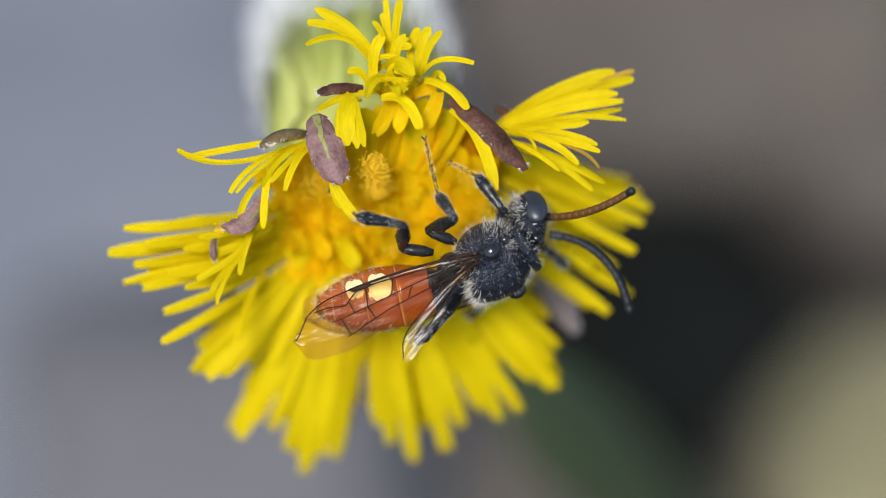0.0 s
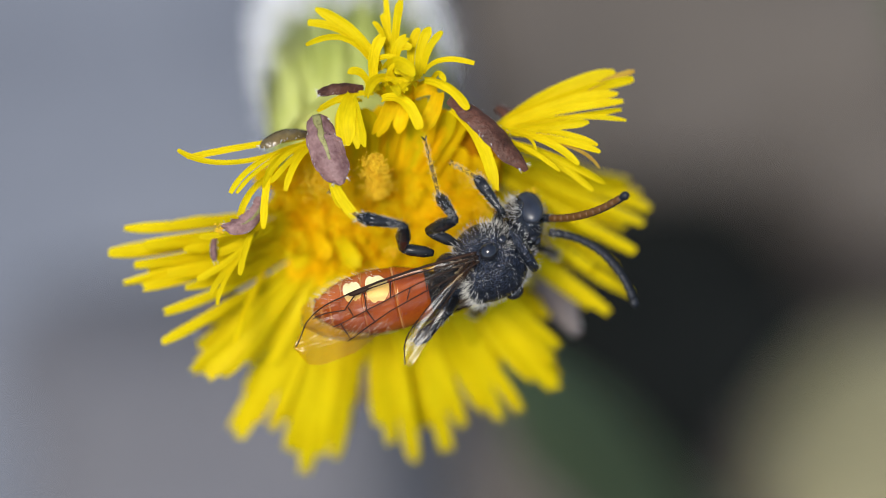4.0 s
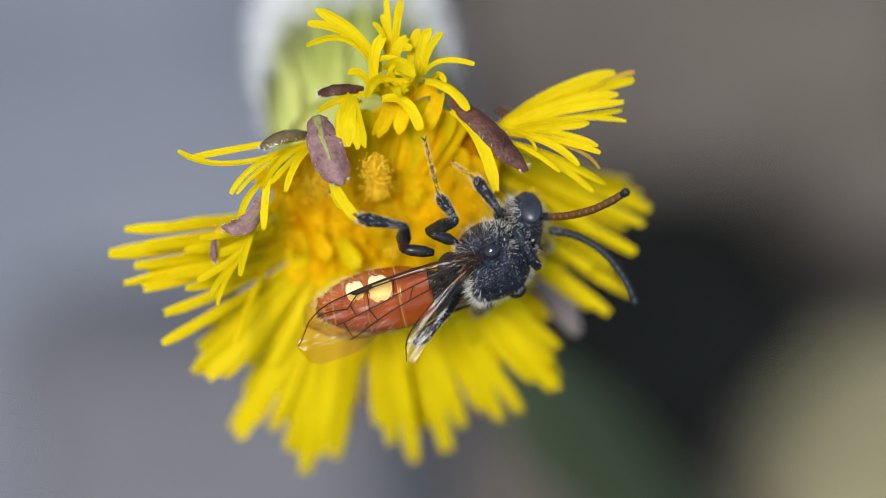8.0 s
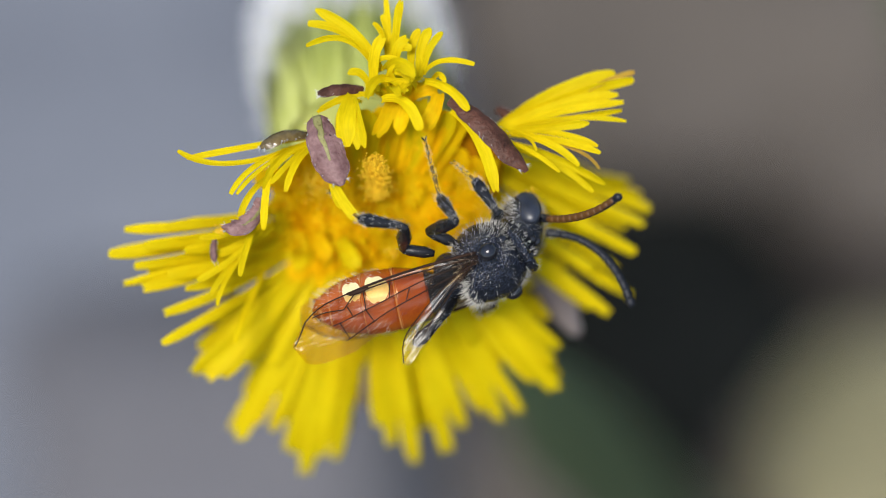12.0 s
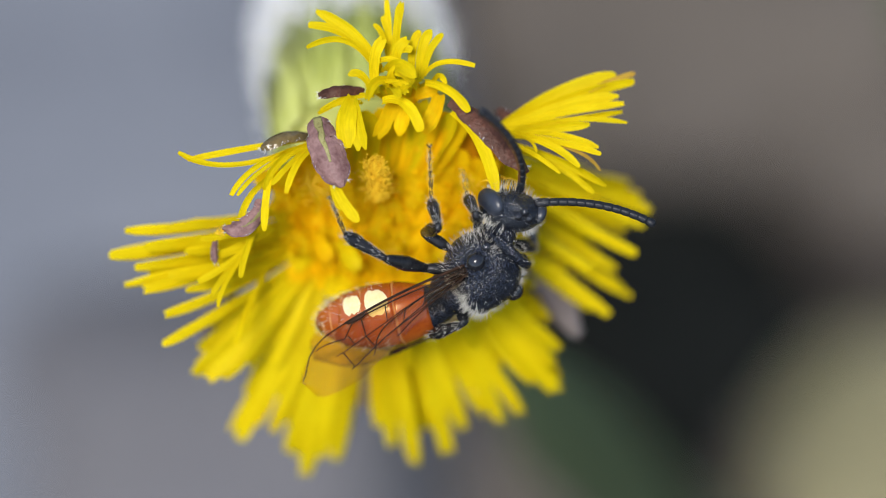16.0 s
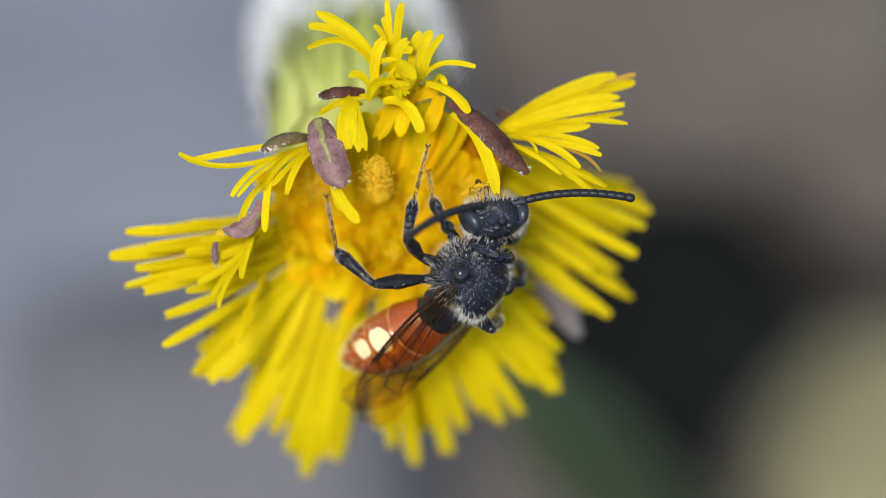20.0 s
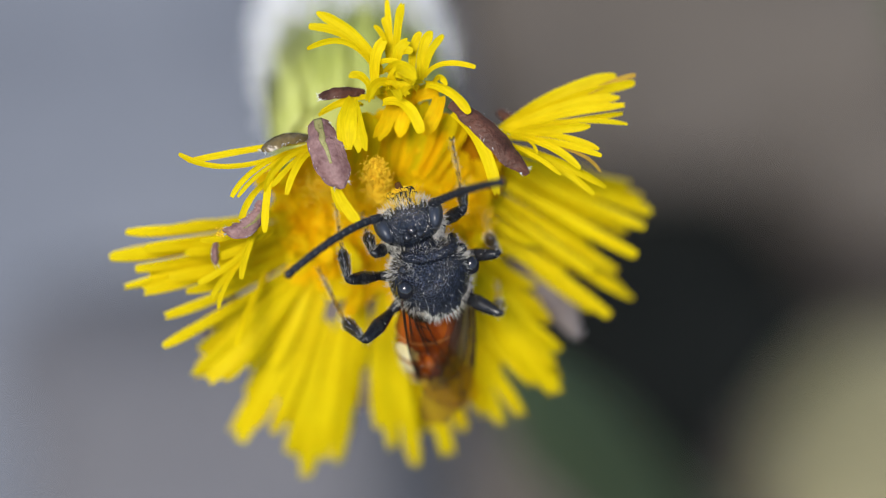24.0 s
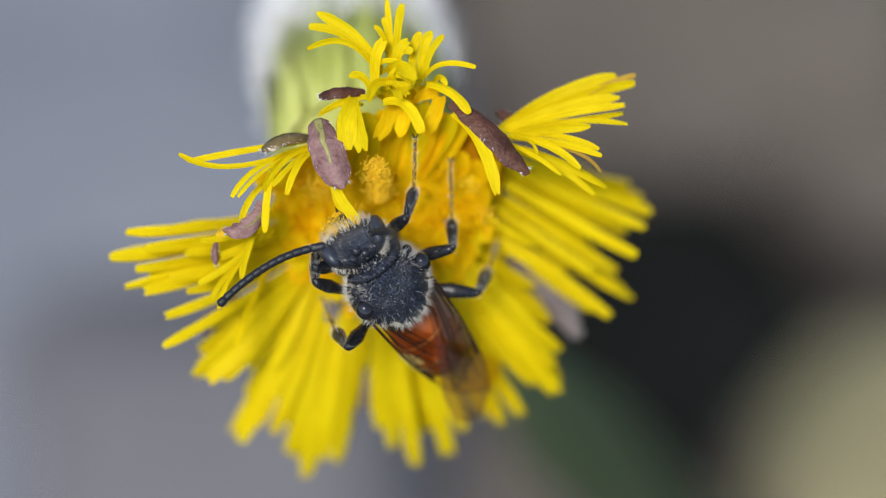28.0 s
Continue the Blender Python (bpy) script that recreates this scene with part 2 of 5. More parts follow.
LEAF = mat("leaf_green", (0.125, 0.165, 0.080), (0.19, 0.24, 0.12), 0.6, 150, 1500, 0.3, 0.3, 0.2)

# ---- ground and what lies on it ----
def ground_sheet():
    sh = Shape()
    steps = [-200, -20, -2, -0.4] + [-0.2 + 0.02 * i for i in range(21)] + [0.4, 2, 20, 200]
    n = len(steps)
    for y in steps:
        for x in steps:
            near = abs(x) < 0.3 and abs(y) < 0.3
            z = 0.004 * noise.noise(Vector((x * 25, y * 25, 0))) if near else 0.0
            sh.v.append(Vector((x, y, z - 0.003)))
    for j in range(n - 1):
        for i in range(n - 1):
            sh.f.append((j * n + i, j * n + i + 1, (j + 1) * n + i + 1, (j + 1) * n + i))
            sh.m.append(0)
    ob = new("ground", mesh_of("ground", sh, SOIL))
    return tagged(ob, "dark brown bare soil, far out of focus", "ground", kind="structure")


def lump(name, px, py, half_x, half_y, high, material, label, category, seed, turn=0.0, sink=0.3):
    """A rounded, uneven stone, clod or cushion bedded in the ground."""
    c = G(px, py)
    sh = Shape()
    off = Vector((seed * 3.1, seed * 1.7, seed))
    sh.ball((0, 0, 0), (half_x, half_y, high), None, 28, 14,
            lambda d: (1 + 0.22 * noise.noise(d * 1.6 + off) + 0.06 * noise.noise(d * 6 + off)) * (1 - 0.25 * abs(d.z) ** 3))
    ob = new(name, mesh_of(name, sh, material))
    ob.matrix_world = pose(c.x, c.y, high * (1 - sink) - 0.004, 0, 0, turn)
    return tagged(ob, label, category)


ground_sheet()
lump("flat_stone", 140, 420, 0.0262, 0.052, 0.012, STONE, "large flat grey-blue stone bedded in soil", "stone", 3, 8)
lump("flat_stone", 385, 960, 0.0170, 0.016, 0.015, SLATE, "brown-grey flat stone bedded in soil", "stone", 9, -6)
lump("soil_clod", 1330, 35, 0.024, 0.0165, 0.010, CLAY, "crumbly grey-brown clod of dry earth", "soil clod", 5, 20)
lump("soil_clod", 1560, 270, 0.013, 0.009, 0.008, CLAY, "crumbly reddish-brown clod of earth", "soil clod", 8, -20)
lump("soil_clod", 860, 860, 0.008, 0.008, 0.006, CLAY, "small crumbly reddish-brown clod of earth", "soil clod", 17, 30)
# added dark lump where the soil only lies in shade
lump("shade_patch", 1195, 550, 0.0104, 0.0138, 0.005, SHADE_BLACK, "near-black patch that stands in for a shaded hollow in the soil", "humus", 12, 12)
lump("moss_cushion", 1625, 900, 0.0110, 0.0125, 0.008, MOSS, "olive-yellow cushion of dry moss", "moss", 15, 0)
lump("soil_clod", 1455, 905, 0.0062, 0.0085, 0.005, CLAY, "low crumbly brown clod of earth beside moss", "soil clod", 23, 10)
lump("soil_clod", 1490, 560, 0.0065, 0.0060, 0.003, CLAY_DARK, "low damp brown clod of earth", "soil clod", 27, 40)


def leaf_blade(px0, py0, d0, px1, py1, d1, wide, label):
    """A standing green blade from its upper end down to the soil."""
    a, c = STAGE @ P(px0, py0, d0), STAGE @ P(px1, py1, d1)
    foot = G(px1 + (px1 - px0) * 1.6, py1 + (py1 - py0) * 1.2, -0.002)
    path = bez(a, c, foot, 18)
    sh = Shape()
    rings = []
    for i in range(19):
        k = i / 18
        w = wide * min(1, 0.25 + 2.2 * k)
        rings.append([(-w, 0.15 * w), (0, -0.05 * w), (w, 0.15 * w), (w, 0.25 * w), (0, 0.07 * w), (-w, 0.25 * w)])
    sh.sweep(framed(path, Vector((0, -0.6, 0.8))), rings)
    ob = new("grass_blade", mesh_of("grass_blade", sh, LEAF))
    return tagged(ob, label, "grass")


leaf_blade(880, 600, -45, 1020, 790, -50, 0.0029, "broad dull green blade of grass behind the flower")
leaf_blade(1600, -110, -90, 1720, 60, -100, 0.004, "dark green leaf blade over bare earth")

# ---- the flower: a coltsfoot head on its woolly stalk ----
FLOWER_FOOT = TO_STAGE @ Vector((-0.006, 0.085, 0.0))
flower = thing("coltsfoot_flower", STAGE @ Matrix.Translation(FLOWER_FOOT),
               "yellow ragged coltsfoot flower head on a white woolly stalk", "flower")
AXIS = Vector((-0.02, -0.35, 0.94)).normalized()
DISC = P(672, 372, -4.5)
DX = Vector((1, 0, 0))
DY = AXIS.cross(DX).normalized()
rnd = random.Random(7)


def fpart(name, sh, material, parent=None, label="", kind=""):
    return part(name, sh, material, parent or flower, label, FLOWER_FOOT, True, kind, 42)


def strap(path, wide, thick, normal, curl=0.25, tip=0.55, notch=True, root=0.6, twist=0.0):
    """A ray floret: a thin grooved strap, narrow at its root, with a blunt, toothed end."""
    n = len(path) - 1
    rings, seed = [], rnd.uniform(0, 90)
    sh = Shape()
    for i in range(n + 1):
        k = i / n
        w = wide * (root + (1 - root) * min(1.0, k * 1.6) ** 0.8) * (1 + 0.10 * noise.noise(Vector((k * 4, seed, 0))))
        if k > 0.84:
            w *= 1 - (1 - tip) * ((k - 0.84) / 0.16) ** 2
        g = curl * w * (1 - 0.6 * k) + 0.12 * w * noise.noise(Vector((k * 5, 7, seed)))
        t = thick * (1 - 0.45 * k)
        lower = [(q * w, g * q * q) for q in (-1, -0.5, 0, 0.5, 1)]
        upper = [(q * w, g * q * q + t * (1.0 + e)) for q, e in ((0.8, 0.1), (0.55, 1.0), (0.3, 0.2), (0.0, 1.1), (-0.3, 0.2), (-0.55, 1.0), (-0.8, 0.1))]
        sh.c += [(q * 4.0 + seed, k * 3.0, seed) for q in (-1, -0.5, 0, 0.5, 1, 0.8, 0.55, 0.3, 0, -0.3, -0.55, -0.8)]
        a = twist * k
        rings.append([(x * math.cos(a) - y * math.sin(a), x * math.sin(a) + y * math.cos(a)) for x, y in lower + upper])
    sh.sweep(framed(path, normal), rings)
    if notch:
        e = (path[-1] - path[-2]).normalized() * wide * rnd.uniform(0.25, 0.55)           # two or three blunt teeth
        for q in (1, 2, 3, 6, 8, 10) if rnd.random() < 0.6 else (0, 1, 3, 4, 6, 10):
            sh.v[-12 + q] += e
    return sh


def lig(x0, y0, d0, x1, y1, d1, x2, y2, d2, half=7, material=None, nz=0.8, twist=None):
    """A single ray floret through three places; half its width in picture units."""
    path = bez(P(x0, y0, d0), P(x1, y1, d1), P(x2, y2, d2), 16)
    normal = Vector((rnd.uniform(-0.35, 0.35), rnd.uniform(-0.35, 0.35), nz)).normalized()
    turn = rnd.uniform(-0.7, 0.7) if twist is None else twist
    fpart("ray_floret", strap(path, half * PIX, 0.018 * MM, normal, rnd.uniform(0.25, 0.8), rnd.uniform(0.45, 0.8), half > 5, 0.7, turn), material or PETAL)


def sk(x0, y0, x1, y1, d1, half=13, bulge=0.9, under=1, bow=0.0, rise=0):
    """A ray of the drooping skirt, from the rim of the disc to its tip, and a shorter one beneath it."""
    for low in range(int(under) + 1):
        d0 = -5.3 + 0.37 * (372 - y0) * PIX / MM - 0.9 * low - 0.07 * rise
        g = rnd.uniform(0.80, 0.95) if low else 1.0
        tx, ty = x0 + (x1 - x0) * g + min(low, 1) * rnd.uniform(-24, 24), y0 + (y1 - y0) * g + min(low, 1) * rnd.uniform(-12, 6)
        a, c = P(x0 + low * rnd.uniform(-8, 8), y0, d0), P(tx, ty, d1 - low * rnd.uniform(0.7, 1.2))
        mid = a.lerp(c, 0.5) + AXIS * (bulge + rnd.uniform(-0.2, 0.3)) * (1 - 0.45 * low) * MM + Vector((bow + rnd.uniform(-0.12, 0.12), 0, 0)) * MM + Vector((0, 0, rise * PIX))
        normal = (AXIS + Vector((rnd.uniform(-0.45, 0.45), rnd.uniform(-0.2, 0.2), 0))).normalized()
        fpart("ray_floret", strap(bez(a, mid, c, 14), half * rnd.uniform(1.05, 1.28) * PIX, 0.03 * MM, normal, rnd.uniform(-0.3, 0.5), rnd.uniform(0.55, 0.85), True, 0.62, rnd.uniform(-0.25, 0.25)), PETAL)


# the drooping skirt, round from the upper left over the bottom to the upper right
sk(505, 362, 296, 398, -2.4, 10, 0.9, 0); sk(510, 372, 222, 404, -2.0, 9, 0.9, 0); sk(515, 385, 258, 432, -1.9, 11, 1.0, 0); sk(520, 392, 197, 447, -2.3, 11); sk(500, 372, 330, 392, -2.8, 11)
sk(522, 402, 240, 468, -2.2, 10, 0.9, 0); sk(525, 410, 222, 500, -2.4, 9); sk(528, 418, 256, 508, -2.4, 10, 0.9, 0); sk(530, 424, 300, 482, -2.0, 11, 1.0, 0); sk(520, 398, 330, 440, -1.8, 10, 1.0, 0)
sk(532, 432, 330, 508, -1.9, 9); sk(530, 440, 292, 552, -2.3, 9, 0.9, 0); sk(540, 450, 290, 604, -2.4, 9, 1.2, 0, -0.3)
sk(550, 450, 345, 655, -4.5, 13); sk(555, 455, 368, 664, -4.6, 14); sk(560, 460, 396, 660, -4.8, 14); sk(560, 462, 412, 622, -5.0, 11); sk(545, 445, 354, 612, -5.2, 10)
sk(500, 420, 416, 604, -1.4, 6, 1.6, False, -0.6)
sk(575, 468, 424, 770, -8.0, 13); sk(580, 472, 450, 742, -7.8, 15); sk(585, 474, 482, 757, -8.2, 12); sk(570, 466, 438, 690, -8.0, 11)
sk(596, 478, 500, 740, -8.6, 12); sk(600, 480, 512, 792, -9.2, 14); sk(608, 482, 540, 832, -9.6, 16); sk(618, 484, 566, 800, -9.3, 13); sk(626, 485, 594, 806, -9.6, 15); sk(640, 486, 616, 720, -9.0, 13)
sk(664, 488, 668, 748, -9.0, 12); sk(672, 490, 692, 780, -9.3, 14); sk(682, 490, 712, 748, -9.4, 11); sk(692, 490, 732, 810, -9.6, 15); sk(704, 490, 762, 752, -9.2, 11); sk(716, 488, 790, 794, -9.4, 14)
sk(728, 486, 818, 750, -9.2, 13); sk(736, 484, 800, 690, -8.6, 10)
sk(750, 480, 846, 716, -8.8, 16); sk(762, 476, 880, 738, -8.8, 15); sk(776, 472, 918, 724, -8.6, 14); sk(768, 470, 880, 640, -7.8, 14)
sk(788, 466, 942, 668, -8.0, 15); sk(798, 460, 978, 686, -7.8, 16); sk(804, 455, 975, 640, -7.4, 12); sk(810, 448, 984, 612, -7.2, 13); sk(812, 440, 935, 560, -6.6, 13)
sk(806, 425, 965, 560, -7.8, 12, 0.5, 1, 0.0, 18); sk(806, 408, 940, 500, -7.0, 11, 0.5, 1, 0.0, 14); sk(804, 392, 968, 482, -8.4, 12, 0.5, 1, 0.0, 14)
sk(802, 366, 1005, 492, -6.6, 10, 0.5, 1, 0.0, 20); sk(802, 352, 1042, 540, -7.8, 11, 0.5, 1, 0.0, 26); sk(802, 338, 1075, 552, -6.8, 11, 0.5, 1, 0.0, 26); sk(804, 320, 1112, 518, -7.6, 11, 0.5, 1, 0.0, 24)
sk(804, 312, 1044, 474, -5.9, 9, 0.5, 1, 0.0, 22); sk(806, 288, 1086, 472, -7.6, 9, 0.5, 1, 0.0, 20); sk(806, 300, 1030, 420, -8.2, 10, 0.5, 1, 0.0, 16); sk(810, 272, 1120, 444, -5.6, 12, 0.5, 1, 0.0, 18)
sk(812, 264, 1102, 402, -8.0, 9, 0.5, 1, 0.0, 16); sk(818, 256, 1134, 394, -6.6, 9, 0.5, 1, 0.0, 16); sk(822, 246, 1146, 368, -7.4, 9, 0.5, 1, 0.0, 16); sk(820, 252, 1128, 342, -8.4, 9, 0.5, 1, 0.0, 14); sk(824, 254, 1108, 320, -9.0, 9, 0.5, 1, 0.0, 8)
sk(835, 350, 948, 425, -4.6, 6, 1.2, False); sk(760, 470, 840, 600, -6.4, 13, 0.9, False); sk(690, 490, 720, 640, -6.6, 13, 0.9, False); sk(640, 486, 640, 640, -7.0, 12, 0.9, False); sk(560, 462, 480, 640, -6.2, 13, 0.9, False)

# fan standing out over the upper right
lig(880, 225, -2.2, 985, 148, -1.6, 1085, 132, -1.6, 14); lig(880, 225, -2.2, 990, 165, -1.4, 1116, 140, -1.4, 10); lig(1040, 158, -1.5, 1095, 130, -1.3, 1122, 126, -1.5, 5, PETAL_DRY)
lig(880, 228, -2.0, 1000, 170, -1.2, 1090, 166, -1.2, 9); lig(880, 228, -1.9, 1000, 188, -1.0, 1100, 179, -1.0, 7); lig(880, 232, -1.8, 1000, 206, -0.8, 1098, 193, -0.9, 7)
lig(880, 232, -1.8, 1000, 194, -0.7, 1108, 213, -0.7, 5); lig(885, 236, -1.6, 980, 222, -0.4, 1038, 216, -0.4, 8); lig(875, 230, -1.7, 980, 222, -0.4, 1055, 256, -0.2, 6)
lig(875, 236, -1.6, 980, 236, -0.3, 1060, 268, 0.0, 6); lig(960, 246, -0.6, 1040, 262, -0.4, 1060, 298, -0.4, 4, PETAL_DRY); lig(865, 228, -1.4, 965, 230, 0.0, 1022, 290, 0.2, 7)
lig(860, 238, -1.4, 930, 250, 0.2, 990, 303, 0.4, 4); lig(870, 245, -1.8, 975, 262, -0.6, 1068, 322, -0.6, 9); lig(870, 250, -1.8, 985, 272, -0.7, 1048, 337, -0.8, 6)
lig(900, 232, -1.0, 946, 238, 0.2, 948, 266, 0.3, 3);

# tuft curling up at the top
lig(672, 125, -0.4, 642, 52, 0.2, 562, 17, 0.0, 10); lig(668, 120, -0.4, 632, 44, 0.0, 546, 40, 0.0, 8); lig(664, 120, -0.6, 620, 36, 0.3, 543, 78, 0.4, 6)
lig(692, 120, -0.6, 686, 30, -0.4, 682, -6, -0.5, 6); lig(697, 120, -0.4, 700, 30, 0.2, 709, 2, 0.4, 8); lig(684, 100, -0.6, 680, 50, -0.2, 659, 38, 0.0, 5); lig(690, 100, -0.6, 688, 48, -0.4, 676, 26, -0.4, 7)
lig(664, 160, 0.0, 652, 95, 0.6, 675, 66, 0.6, 10); lig(742, 135, -0.2, 738, 78, 0.3, 760, 50, 0.2, 9); lig(748, 130, -0.2, 750, 85, 0.4, 780, 57, 0.3, 7); lig(728, 125, -0.4, 722, 78, 0.0, 740, 52, 0.0, 8)
lig(706, 130, 0.0, 690, 84, 0.8, 718, 66, 0.6, 9); lig(752, 125, 0.0, 775, 92, 0.8, 839, 112, 0.8, 5); lig(760, 148, 0.0, 772, 112, 0.8, 788, 142, 1.0, 6); lig(752, 140, 0.2, 800, 145, 1.0, 827, 191, 1.0, 9)
lig(688, 150, 0.2, 698, 100, 1.2, 724, 138, 1.4, 12); lig(664, 108, 0.2, 690, 92, 0.8, 713, 114, 0.8, 6); lig(700, 146, 0.2, 658, 120, 1.0, 648, 169, 1.2, 9); lig(660, 162, 0.0, 640, 114, 0.4, 617, 128, 0.4, 7)
lig(744, 138, 0.2, 718, 140, 1.2, 704, 162, 1.4, 6); lig(676, 138, 0.4, 700, 142, 1.2, 730, 140, 1.2, 5); lig(676, 176, 0.4, 722, 160, 1.2, 742, 226, 1.2, 10); lig(690, 150, 0.4, 690, 130, 1.2, 716, 160, 1.2, 8)
lig(624, 172, 0.2, 606, 200, 1.0, 613, 250, 0.9, 18, None, 0.9, 0.1); lig(624, 175, 0.25, 628, 205, 1.05, 638, 254, 1.0, 15, None, 0.9, -0.1)
lig(686, 122, 0.2, 704, 100, 1.5, 729, 130, 1.9, 13); lig(702, 168, 0.2, 690, 138, 1.5, 704, 166, 1.7, 9); lig(735, 152, 0.2, 716, 118, 1.2, 700, 128, 1.5, 8); lig(690, 112, 0.0, 700, 74, 0.6, 726, 84, 0.7, 8)
lig(692, 175, -0.6, 690, 196, -0.2, 666, 234, -0.4, 15, PETAL_DEEP); lig(776, 165, -0.6, 772, 190, -0.2, 752, 224, -0.4, 15, PETAL_DEEP); lig(720, 170, -0.8, 716, 190, -0.4, 706, 232, -0.5, 14, PETAL_DEEP)
lig(660, 165, -0.4, 610, 160, 0.0, 562, 196, 0.2, 6); lig(640, 178, -0.4, 600, 172, 0.0, 566, 190, 0.2, 4); lig(800, 192, 0.0, 858, 232, 1.0, 876, 334, 1.2, 11, None, 0.8, 0.3); lig(812, 205, 0.0, 850, 240, 0.7, 866, 300, 0.9, 5)
for i in range(16):                    # shorter ones deep in the heart of the tuft
    a = radians(10 + 160 * (i + rnd.uniform(0.1, 0.9)) / 16)
    r = rnd.uniform(40, 75)
    x, y = 706 + 22 * math.cos(a), 178 - 8 * math.sin(a)
    ex, ey = 706 + r * 0.95 * math.cos(a), 172 - r * 0.8 * math.sin(a)
    d = rnd.uniform(-1.8, -0.5)
    lig(x, y, d - 0.4, (x + ex) / 2 + rnd.uniform(-12, 12), (y + ey) / 2 - rnd.uniform(4, 20), d + 0.4, ex, ey, d, rnd.uniform(6, 11), PETAL_DEEP if i % 3 == 0 else PETAL)

# broad straps behind the tuft, down into the cup
# the three at the right wear the shade of the gap as their colour
lig(846, 330, -4.6, 858, 262, -3.8, 826, 196, -2.8, 22, PETAL_SHADED); lig(826, 330, -4.4, 838, 258, -3.4, 806, 200, -2.4, 20, PETAL_SHADED); lig(862, 340, -4.8, 880, 280, -4.2, 858, 222, -3.2, 20, PETAL_SHADED)
for i in range(14):
    x = 610 + 15 * i + rnd.uniform(-5, 5)
    lig(690 + (x - 710) * 0.75, 300, -3.6, x, 235, -2.4, x + (x - 710) * 0.10 + rnd.uniform(-8, 8), 165 + abs(x - 710) * 0.4 + rnd.uniform(-14, 14), rnd.uniform(-2.0, -1.2), rnd.uniform(16, 22), PETAL_DEEP if i % 3 else PETAL, 0.9, 0.0)

# straps hanging on the upper left
lig(545, 242, -0.8, 440, 256, -0.2, 332, 278, 0.0, 6, None, 0.8, 0.5); lig(545, 250, -0.8, 395, 318, 0.1, 316, 267, 0.2, 6, None, 0.8, -0.4); lig(548, 250, -0.8, 440, 276, 0.4, 407, 342, 0.6, 5); lig(548, 252, -0.6, 458, 284, 0.4, 418, 342, 0.6, 4)
lig(552, 250, -0.6, 480, 268, 0.6, 466, 330, 0.6, 8); lig(478, 296, 0.3, 468, 330, 0.7, 466, 402, 0.6, 7); lig(548, 254, -0.6, 512, 282, 0.6, 480, 322, 0.6, 6); lig(562, 254, -0.6, 520, 268, 0.6, 505, 336, 0.8, 6)
lig(560, 248, -1.0, 500, 262, -0.2, 476, 290, 0.0, 9); lig(484, 306, -1.0, 436, 330, 0.1, 422, 386, 0.2, 6); lig(468, 360, -1.2, 430, 430, -0.3, 424, 486, 0.0, 6); lig(458, 392, -1.4, 400, 420, -0.8, 354, 419, -0.6, 6)
lig(458, 410, -1.6, 410, 468, -0.8, 350, 494, -0.8, 7); lig(446, 430, -1.6, 392, 478, -0.6, 371, 522, -0.4, 5); lig(470, 400, -1.6, 388, 490, -0.6, 384, 539, -0.2, 4); lig(480, 400, -2.0, 420, 440, -1.4, 380, 450, -1.2, 8)
lig(588, 312, 0.6, 598, 350, 0.9, 631, 386, 1.0, 10, None, 0.9, 0.2); lig(586, 314, 0.5, 590, 345, 0.8, 602, 364, 0.8, 7)


def floret(root, way, long, r, material=None):
    """A tube floret that opens into five blunt lobes round its style."""
    sh = Shape()
    pts = [root + way * long * k for k in (0, 0.35, 0.7, 0.9, 1.0)]
    side = way.orthogonal().normalized()
    up = way.cross(side)
    n = 15
    for c, q, lobe in zip(pts, (0.7, 0.85, 1.0, 1.12, 0.95), (0.0, 0.02, 0.07, 0.18, 0.34)):
        for j in range(n):
            a = 2 * math.pi * j / n
            w = r * q * (1 + lobe * math.cos(5 * a))
            sh.v.append(c + (side * math.cos(a) + up * math.sin(a)) * w + way * r * lobe * math.cos(5 * a))
    for i in range(4):
        for j in range(n):
            sh.f.append((i * n + j, i * n + (j + 1) % n, (i + 1) * n + (j + 1) % n, (i + 1) * n + j))
            sh.m.append(0)
    sh.f.append(tuple(4 * n + j for j in range(n)))
    sh.m.append(0)
    sh.tube([pts[3], pts[-1] + way * r * 0.7, pts[-1] + way * r * 1.3], [r * 0.32, r * 0.36, r * 0.2], 7)
    fpart("tube_floret", sh, material or PETAL_DEEP)


